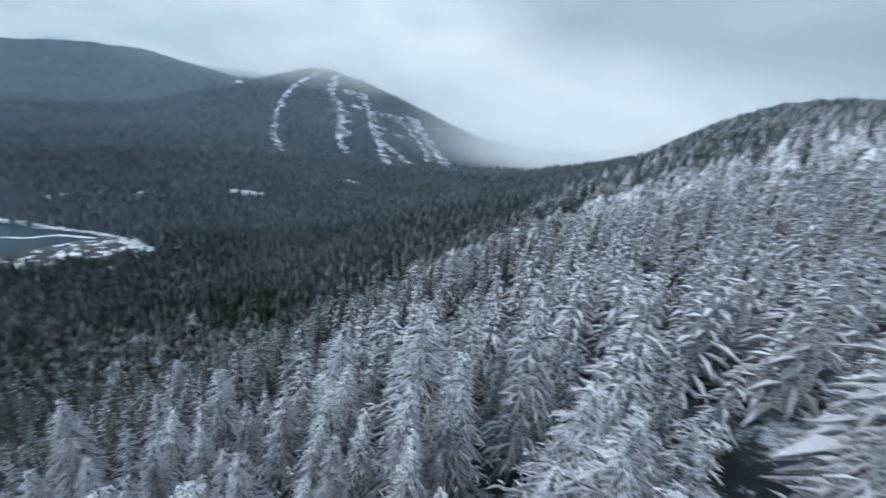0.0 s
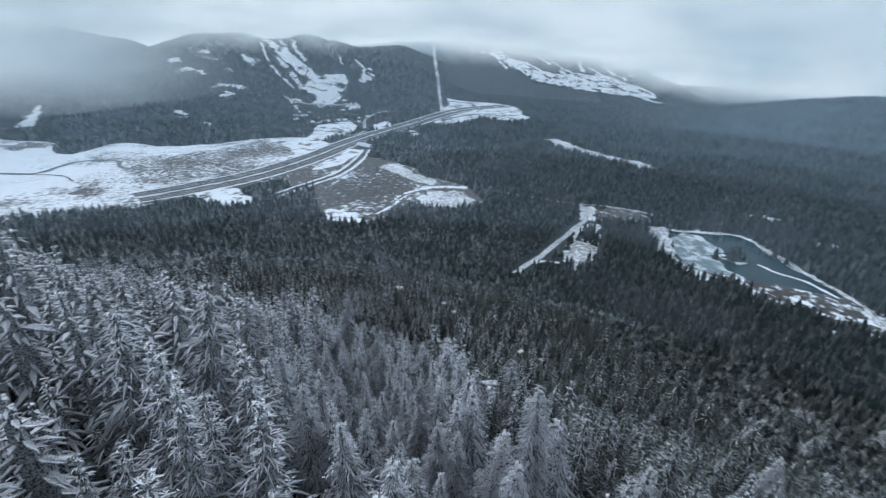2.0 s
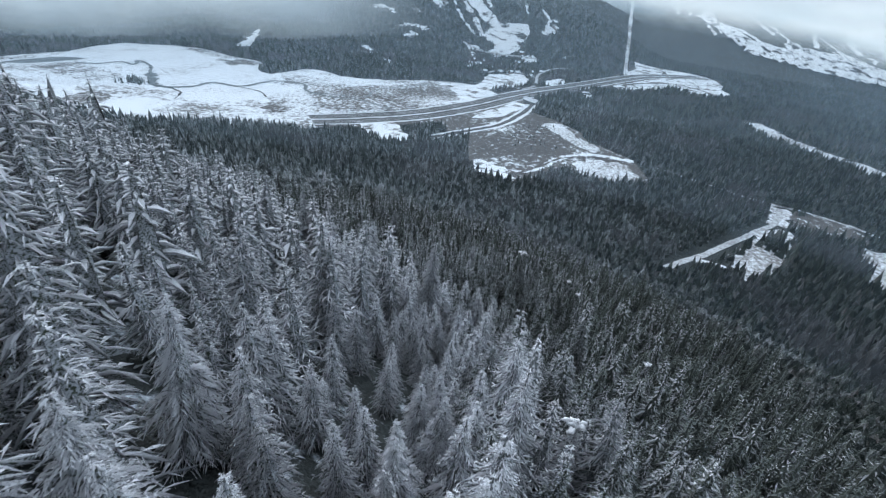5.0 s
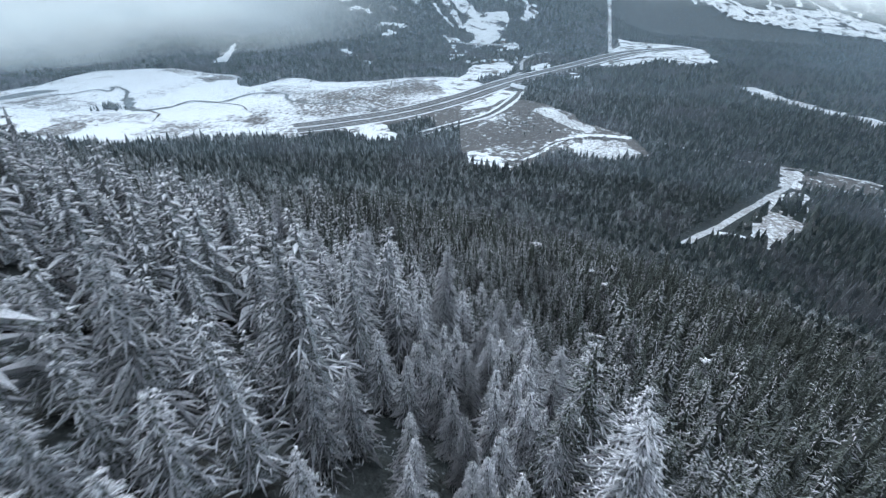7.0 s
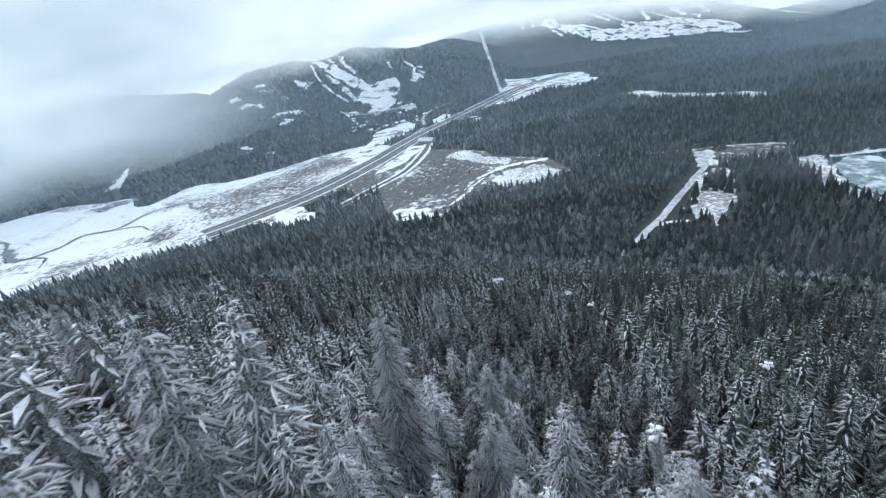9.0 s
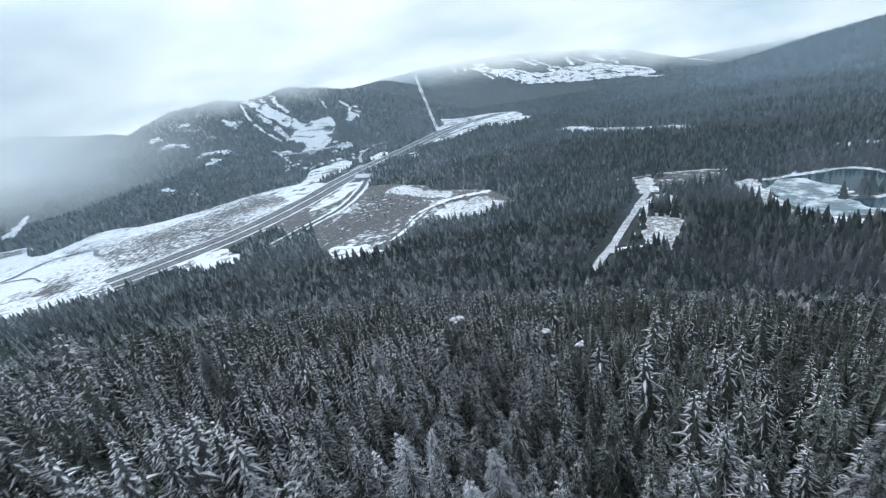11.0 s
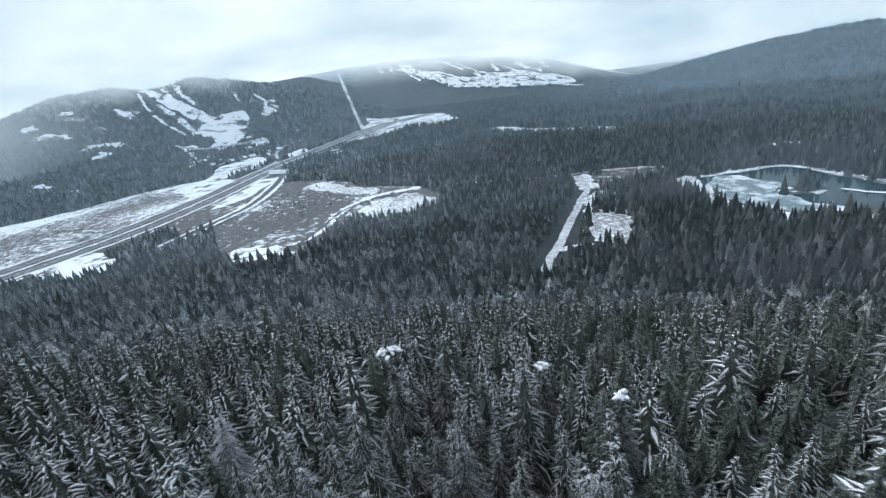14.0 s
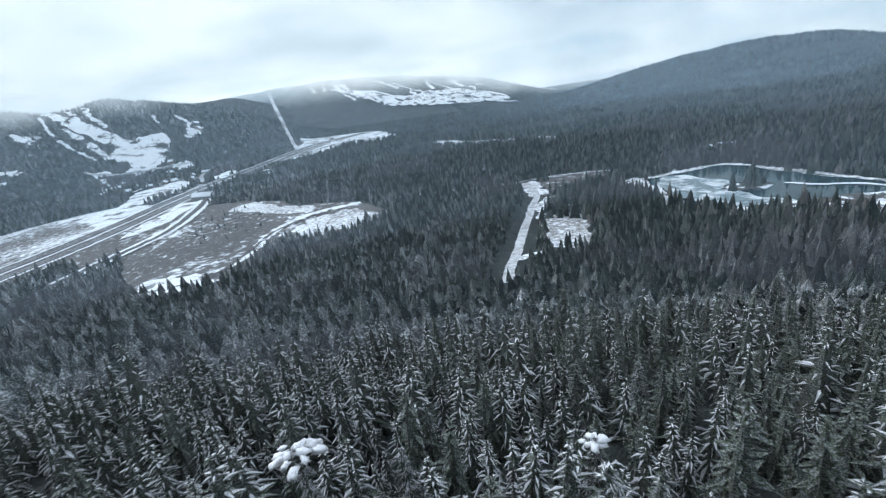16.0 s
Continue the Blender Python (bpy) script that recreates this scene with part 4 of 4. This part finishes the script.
size = np.clip(rng.normal(16.8, 4.4, len(nx_)), 7, 26) * np.where(rng.random(len(nx_)) < 0.07, 1.28, 1.0) * np.interp(land(nx_, ny_), [120, 180], [0.97, 1.1]) + 1.5 * wobble(nx_, ny_, 0.06, 2.0)
size = size * np.interp(near_d, [18, 40], [1.0, 0.86])
# lower growth on the side towards the pond
size = size * (1 - 0.22 * np.clip((ny_ - 18) / 25, 0, 1) * np.clip((nx_ + 170) / 60, 0, 1))
# the lane of the flight stays open: no crown within 16 m of it
lane = path_points([tuple(p) for p in FLIGHT], 3.0)
ground_ = land(nx_, ny_)
ceiling_ = np.full(len(nx_), 1e9)
for px_, py_, pz_ in lane:
    d2 = (nx_ - px_) ** 2 + (ny_ - py_) ** 2
    ceiling_ = np.where(d2 < 256, np.minimum(ceiling_, pz_ - np.sqrt(np.maximum(256 - d2, 0))), ceiling_)
size = np.minimum(size, ceiling_ - ground_)
tall_enough = size > 4.5
nx_, ny_, near_d, size = nx_[tall_enough], ny_[tall_enough], near_d[tall_enough], size[tall_enough]
order = np.argsort(near_d)
rank = np.arange(len(order))
SINGLES = 270
single = order[:SINGLES]
stand = order[(rank >= SINGLES) & (near_d[order] < 33)]
stand_b = order[(rank >= SINGLES) & (near_d[order] >= 33) & (near_d[order] < 85)]
stand_c = order[(near_d[order] >= 85) & (near_d[order] < 150)]
beyond = order[near_d[order] >= 150]


def snow_share(z, y):
    """Snow on the boughs grows with the height on the slope; the side towards the pond holds less."""
    return np.interp(z, [60, 110, 150, 190, 240], [0.12, 0.22, 0.5, 0.85, 1.0]) - 0.7 * np.clip((y - 8) / 40, 0, 1) * np.clip((250 - z) / 35, 0, 1)


VARIANTS = []
for seed, hh, rad, whorls, per, droop, load in ((1, 22, 5.0, 24, 9, 0.75, 1.0), (2, 19, 4.6, 22, 9, 0.85, 1.0), (3, 24, 5.3, 26, 9, 0.7, 1.0), (4, 16, 4.1, 19, 9, 0.9, 1.0),
                                               (5, 20, 4.6, 19, 8, 0.75, 0.30), (6, 16, 3.9, 17, 8, 0.85, 0.25), (7, 23, 5.0, 20, 8, 0.7, 0.35)):
    bv, bf = trunk_arrays(hh, 0.011 * hh + 0.03, seed)
    bark = mesh_arrays("trunk", bv, bf, [M_BARK], smooth=True)
    for fine in (True, False):
        tv, tf, sv, sf = frond_tree(seed, hh, rad, whorls, per + (1 if fine else -1), 7 if fine else 3, droop, load, (0.88, 0.62, 0.75, 0.6)[seed % 4] if load > 0.5 else 0.78)
        VARIANTS.append((hh, load, bark, mesh_arrays("crown", tv, tf, [M_RIMED if load > 0.5 else M_NEEDLES]), mesh_arrays("snow_load", sv, sf, [M_SNOW_LOAD if load > 0.5 else M_SNOW_DUST]), fine))


VARIANT_TOP = {v[2].name: v[0] for v in VARIANTS}


def conifer(x, y, z, height, load, wide=1.0, fine=True):
    """One tree of the slope with trunk, crown and snow."""
    heavy = load > rng.uniform(0.25, 0.75)
    hh, _, bark, crown, snow, _ = min((v for v in VARIANTS if (v[1] > 0.5) == heavy and v[5] == fine), key=lambda v: abs(v[0] - height) + rng.uniform(0, 4))
    tree = new("conifer")
    tree.empty_display_size = 0.5
    tagged(tree, "tall conifer with drooping boughs under heavy snow on the slope" if heavy else "dark green conifer with thin snow along its boughs", "tree", "snowy conifers on the slope")
    k = height / hh
    tree.matrix_basis = Matrix.Translation((x, y, z - 0.2)) @ Euler((rng.normal(0, 0.03), rng.normal(0, 0.03), rng.uniform(0, 6.28))).to_matrix().to_4x4() @ Matrix.Diagonal((k * wide * rng.uniform(0.9, 1.15), k * wide * rng.uniform(0.9, 1.15), k, 1))
    part("trunk", bark, tree)
    tagged(part("crown", crown, tree, "dark green drooping needles"), kind="stuff")
    tagged(part("snow_load", snow, tree, "white snow lying on the boughs"), kind="stuff")
    return tree


def clump_mesh(seed, tree, drop, k, lumps):
    """A lump of wet snow that lies on one of a tree's top boughs."""
    size_ = tree.matrix_basis.to_scale()
    r = np.random.default_rng(seed)
    top = next(VARIANT_TOP[c.data.name] for c in tree.children if c.data.name in VARIANT_TOP)
    n, spread_ = (15, 2.3) if lumps > 1 else (8, 1.3)
    a, away, wide = k * 2.4 + r.uniform(-0.4, 0.4), spread_ * math.sqrt(k / n) * r.uniform(0.8, 1.15), r.uniform(0.34, 0.62)
    bm = bmesh.new()
    bmesh.ops.create_icosphere(bm, subdivisions=2, radius=1.0)
    for v in bm.verts:
        p = v.co.normalized()
        q = p * (1.0 + 0.7 * noise.noise(p * 1.9 + Vector((seed, 0, 0))) + 0.5 * noise.noise(p * 4.5 + Vector((0, seed, 0))))
        u, w = q.x * wide * 1.25, q.y * wide * 0.85
        far = away + u
        v.co = ((far * math.cos(a) - w * math.sin(a)) / size_.x, (far * math.sin(a) + w * math.cos(a)) / size_.y, top + (q.z * 0.5 * wide - drop - 0.12 * max(far, 0) ** 1.4) / size_.z)
    me = bpy.data.meshes.new("snow_clump")
    bm.to_mesh(me)
    bm.free()
    me.polygons.foreach_set("use_smooth", [True] * len(me.polygons))
    me.materials.append(M_SNOW_LOAD)
    return me


fine_left = 54
for i in single:
    z = land1(nx_[i], ny_[i])
    fine = fine_left > 0 and size[i] > 9
    fine_left -= fine
    conifer(nx_[i], ny_[i], z, size[i], float(snow_share(z, ny_[i])), 1.0, fine)
for tx, ty, top, lumps in TALL:
    z = land1(tx, ty)
    tall = conifer(tx, ty, z, min(max(top - z, 13), 34), float(snow_share(z, ty)) + 0.25, min(1.0, 19 / max(top - z, 13)))
    if lumps:
        tagged(tall, "conifer with thick clumps of snow on its top boughs")
        for k in range(15 if lumps > 1 else 8):
            part("snow_clump", clump_mesh(int(-tx) + k, tall, 0.25 + 0.5 * rng.random(), k, lumps), tall, "thick lump of white snow")


def stand_of(name, which, whorls, per, sides, seed, label):
    """A stand of joined trees in two lots: laden ones higher up, dusted ones below."""
    z = land(nx_[which], ny_[which])
    laden = snow_share(z, ny_[which]) > rng.uniform(0.2, 0.8, len(which))
    bare = ~laden & (rng.random(len(which)) < 0.10 + 0.5 * np.clip((ny_[which] - 15) / 55, 0, 1))
    for lot, load, word in ((which[laden], 1.0, "snow-laden"), (which[~laden & ~bare], 0.25, "lightly dusted"), (which[bare], -0.55, "dark olive-green")):
        if not len(lot):
            continue
        tpl = [whole(frond_tree(seed + i, 20, 4.0, whorls + i % 2, per, sides, d, load, (0.85, 0.62, 0.75, 0.6, 0.9)[i] if load > 0.5 else 0.8), 20, 4.0) for i, d in enumerate((0.7, 0.85, 0.65, 0.95, 0.8))]
        plant(name, nx_[lot], ny_[lot], size[lot], size[lot] * (rng.uniform(0.21, 0.30, len(lot)) if sides > 0 else rng.uniform(0.24, 0.34, len(lot))), tpl, [M_RIMED if load > 0.5 else M_NEEDLES, M_SNOW_LOAD if load > 0.5 else M_SNOW_DUST], seed, label % word)


stand_of("snowy_stand", stand, 14, 8, 1, 20, "dense stand of %s conifers on the slope")
stand_of("snowy_stand", stand_b, 12, 6, 0, 30, "stand of %s conifers further along the slope")
stand_of("snowy_stand", stand_c, 8, 6, 0, 36, "stand of %s conifers far along the slope")
low_templates = [spike_template(5, 8, 30 + i) for i in range(5)]
plant("slope_forest", nx_[beyond], ny_[beyond], size[beyond] * 0.85, size[beyond] * rng.uniform(0.22, 0.32, len(beyond)), low_templates, [M_FOREST_NEAR], 6, "dark conifer forest flecked with snow on the slope")

# valley and lower slope
vx, vy = spread(-1250, 700, -900, 1250, 6.9, 21)
vd = line_distance(vx, vy, ROUTE)
keep = (vd >= 228) & (np.hypot(vx, vy) < 1250) & in_view_side(vx, vy) & free_of_openings(vx, vy)
vx, vy = np.r_[vx[keep], rng.normal(-582, 5, 18), rng.normal(-822, 9, 46), rng.normal(-662, 9, 16), rng.normal(-640, 7, 10), rng.normal(-905, 40, 46), rng.normal(-985, 22, 20)], np.r_[vy[keep], rng.normal(455, 9, 18), rng.normal(-895, 12, 46), rng.normal(276, 5, 16), rng.normal(266, 5, 10), rng.normal(-70, 26, 46), rng.normal(-70, 14, 20)]
vh = np.clip(rng.normal(14.0, 3.4, len(vx)), 6, 24)
vh *= 1 + 0.28 * ((vy > 230) & (vx > -690) & (vx < -380))
vh[-66:] *= 0.42
vr = vh * rng.uniform(0.19, 0.29, len(vx))
closer = np.r_[vd[keep] < 430, np.zeros(len(vx) - keep.sum(), bool)]
for lot, tiers, points, seed in ((closer, 3, 6, 40), (~closer, 2, 6, 46)):
    plant("valley_forest", vx[lot], vy[lot], vh[lot], vr[lot], [spike_template(tiers, points, seed + i) for i in range(6)], [M_FOREST], seed, "dark conifer forest on the valley floor")

# far valley and hills
fx, fy = spread(-3400, 900, -1700, 3100, 10.6, 31)
fd = np.hypot(fx, fy)
keep = (fd >= 1250) & (fd < 2700 + 500 * (fy > 1000)) & in_view_side(fx, fy) & free_of_openings(fx, fy)
fx, fy = fx[keep], fy[keep]
fh = np.clip(rng.normal(13.5, 3.2, len(fx)), 6, 22)
cone_templates = [spike_template(1, 4, 50 + i) for i in range(4)]
plant("hill_forest", fx, fy, fh, fh * rng.uniform(0.27, 0.4, len(fx)), cone_templates, [M_FOREST_FAR], 9, "dark wooded hills under low cloud")


# ---------------------------------------------------------------- buildings
def house(x, y, turn, w, d, h, wall, roof, label):
    """A small building with a gabled snowy roof, a door and windows."""
    base = new("house")
    tagged(base, label, "house", "buildings of the village")
    base.matrix_basis = Matrix.Translation((x, y, land1(x, y))) @ Matrix.Rotation(turn, 4, "Z")
    bm = bmesh.new()
    g = 0.45 * d
    pts = [(-w / 2, -d / 2), (w / 2, -d / 2), (w / 2, d / 2), (-w / 2, d / 2)]
    lo = [bm.verts.new((a, b, -1)) for a, b in pts]
    hi = [bm.verts.new((a, b, h)) for a, b in pts]
    e0, e1 = bm.verts.new((-w / 2, 0, h + g)), bm.verts.new((w / 2, 0, h + g))
    for i in range(4):
        bm.faces.new((lo[i], lo[(i + 1) % 4], hi[(i + 1) % 4], hi[i]))
    bm.faces.new((hi[1], hi[2], e1))
    bm.faces.new((hi[3], hi[0], e0))
    me = bpy.data.meshes.new("wall")
    bm.to_mesh(me)
    bm.free()
    me.materials.append(wall)
    part("wall", me, base)
    o = 0.6
    v = []
    for sx in (-w / 2 - o, w / 2 + o):
        for yy, zz in ((-d / 2 - o, h - o * 0.9), (0, h + g), (d / 2 + o, h - o * 0.9)):
            v += [(sx, yy, zz + 0.02), (sx, yy, zz + 0.4)]
    f = [(1, 7, 9), (1, 9, 3), (3, 9, 11), (3, 11, 5), (0, 2, 8), (0, 8, 6), (2, 4, 10), (2, 10, 8), (0, 6, 7), (0, 7, 1), (4, 5, 11), (4, 11, 10), (0, 1, 3), (0, 3, 2), (2, 3, 5), (2, 5, 4), (6, 8, 9), (6, 9, 7), (8, 10, 11), (8, 11, 9)]
    part("roof", mesh_arrays("roof", v, f, [roof]), base, "snow-covered gabled roof")
    for k in range(max(2, int(w / 4))):
        x0 = -w / 2 + w * (k + 0.5) / max(2, int(w / 4))
        for sy in (-1, 1):
            q = [(x0 - 0.6, sy * (d / 2 + 0.02), h * 0.4), (x0 + 0.6, sy * (d / 2 + 0.02), h * 0.4), (x0 + 0.6, sy * (d / 2 + 0.02), h * 0.8), (x0 - 0.6, sy * (d / 2 + 0.02), h * 0.8)]
            q += [(a, b + sy * 0.05, c) for a, b, c in q]
            part("window", mesh_arrays("window", q, [(4, 5, 6), (4, 6, 7), (0, 1, 5), (0, 5, 4), (2, 3, 7), (2, 7, 6), (1, 2, 6), (1, 6, 5), (3, 0, 4), (3, 4, 7)], [M_PANE]), base)


M_PANE = mat_plain("window_glass", (0.05, 0.06, 0.07), 0.15)
WALLS = [mat_plain("brown_wood", (0.16, 0.11, 0.08)), mat_plain("grey_siding", (0.3, 0.31, 0.32)), mat_plain("dark_siding", (0.10, 0.09, 0.09))]
house(-1235, -120, 0.9, 46, 14, 5, WALLS[1], M_SNOW, "long low grey building with snowy roof by the highway")
for i in range(26):
    az, dist = rng.uniform(95, 103.5), rng.uniform(1620, 1930)
    x, y = on_hill(az, dist)
    house(x, y, rng.uniform(0, 3.1), rng.uniform(10, 18), rng.uniform(8, 11), rng.uniform(4, 7), WALLS[i % 3], M_SNOW, ("brown wooden", "grey sided", "dark sided")[i % 3] + " house with a snow-covered roof in the village")


# ---------------------------------------------------------------- clouds
def bank(name, az0, az1, dist, bottom, top, mat, label, bow=0.0):
    """A cloud bank: a tall curved sheet of vapour."""
    n, m = 40, 10
    a = np.linspace(az0, az1, n)
    v, uv = [], []
    for i, b in enumerate(a):
        dd = dist * (1 + bow * math.sin(b * 0.21))
        for j in range(m):
            h = bottom + (top - bottom) * j / (m - 1)
            v.append((-math.sin(radians(b)) * dd - 60, math.cos(radians(b)) * dd, h))
            uv.append((i / (n - 1), j / (m - 1)))
    ob = new(name, mesh_arrays(name, v, grid_tris(n, m), [mat], smooth=True, uv=uv))
    return tagged(ob, label, "cloud", kind="structure")


def mat_haze(name, most):
    """Thin mist that scatters the light of the sky."""
    m = Nodes(name)
    m.t.nodes.remove(m.b)
    soft_ = m.span(m.noise(0.004, 4.0), 0.3, 0.7, most * 0.8, most * 1.2)
    a, b = m.add("ShaderNodeBsdfDiffuse", Color=(0.67, 0.88, 1.05, 1)), m.add("ShaderNodeBsdfTranslucent", Color=(0.67, 0.88, 1.05, 1))
    vapour_shader, mixed = m.add("ShaderNodeMixShader", Fac=0.5), m.add("ShaderNodeMixShader")
    m.link(a.outputs[0], vapour_shader.inputs[1])
    m.link(b.outputs[0], vapour_shader.inputs[2])
    s = m.add("ShaderNodeSeparateXYZ")
    m.link(m.add("ShaderNodeUVMap").outputs["UV"], s.inputs[0])
    edge = m.math("MULTIPLY", m.span(s.outputs["X"], 0.0, 0.12), m.span(s.outputs["X"], 0.88, 1.0, 1.0, 0.0))
    m.link(m.math("MULTIPLY", soft_, edge), mixed.inputs[0])
    m.link(m.add("ShaderNodeBsdfTransparent").outputs[0], mixed.inputs[1])
    m.link(vapour_shader.outputs[0], mixed.inputs[2])
    m.link(mixed.outputs[0], m.t.nodes["Material Output"].inputs["Surface"])
    return m.mat


# cloud tones, given off as emission instead of lit by sun and sky
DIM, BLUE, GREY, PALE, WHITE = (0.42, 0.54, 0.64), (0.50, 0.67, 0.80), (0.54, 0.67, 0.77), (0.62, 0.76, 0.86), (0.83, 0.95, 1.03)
for dist, most, az0, az1 in ((330, 0.035, -110, 230), (640, 0.065, -110, 230), (1150, 0.07, -110, 230), (1750, 0.07, 55, 230), (1420, 0.09, -110, 76), (1880, 0.20, -110, 76)):
    bank("haze_bank", az0, az1, dist, -120, 420 + dist * 0.3, mat_haze("haze", most), "thin blue haze over the valley")
# these cloud and fog sheets glow; the haze above is lit by the sky
bank("cloud_deck", -40, 40, 1560, -160, 1000, mat_glow_mist("cloud_slide", PALE, (0.92, 1.04, 1.10), 120, 270, 0.9, 40, 420.0), "cloud wrapped round the steep mountain", 0.02)
bank("cloud_deck", -80, 4, 1500, -160, 1300, mat_glow_mist("cloud_right", (0.33, 0.40, 0.47), (0.47, 0.56, 0.64), 190, 330, 0.95, 50, 900.0, soft=0.18), "heavy dark grey cloud over the wooded ridge", 0.02)
bank("cloud_deck", 20, 200, 2120, -160, 1300, mat_glow_mist("cloud_front", GREY, WHITE, 180, 300, 0.97, 45, 420.0), "low grey cloud deck hiding the hill tops", 0.02)
bank("cloud_deck", -10, 200, 2990, -160, 1800, mat_glow_mist("cloud_far", BLUE, WHITE, 82, 240, 1.0, 40, 650.0, lower=(0.30, 0.44, 150.0)), "pale cloud deck behind the hills", 0.02)
bank("cloud_deck", 107, 204, 1900, -160, 1300, mat_glow_mist("cloud_left", DIM, PALE, -40, 140, 0.97, 50, 420.0, soft=0.22), "low cloud over the lake and the ski hill", 0.02)
bank("fog_bank", -60, 22, 1990, -160, 1300, mat_glow_mist("fog", PALE, WHITE, -150, 40, 0.97, 40, 300.0), "bright glowing fog sheet in the valley gap", 0.02)
bank("fog_bank", -62, 9, 1330, -160, 900, mat_glow_mist("near_fog", PALE, WHITE, -25, 75, 0.85, 25, 240.0), "thin glowing fog sheet before the valley gap", 0.0)
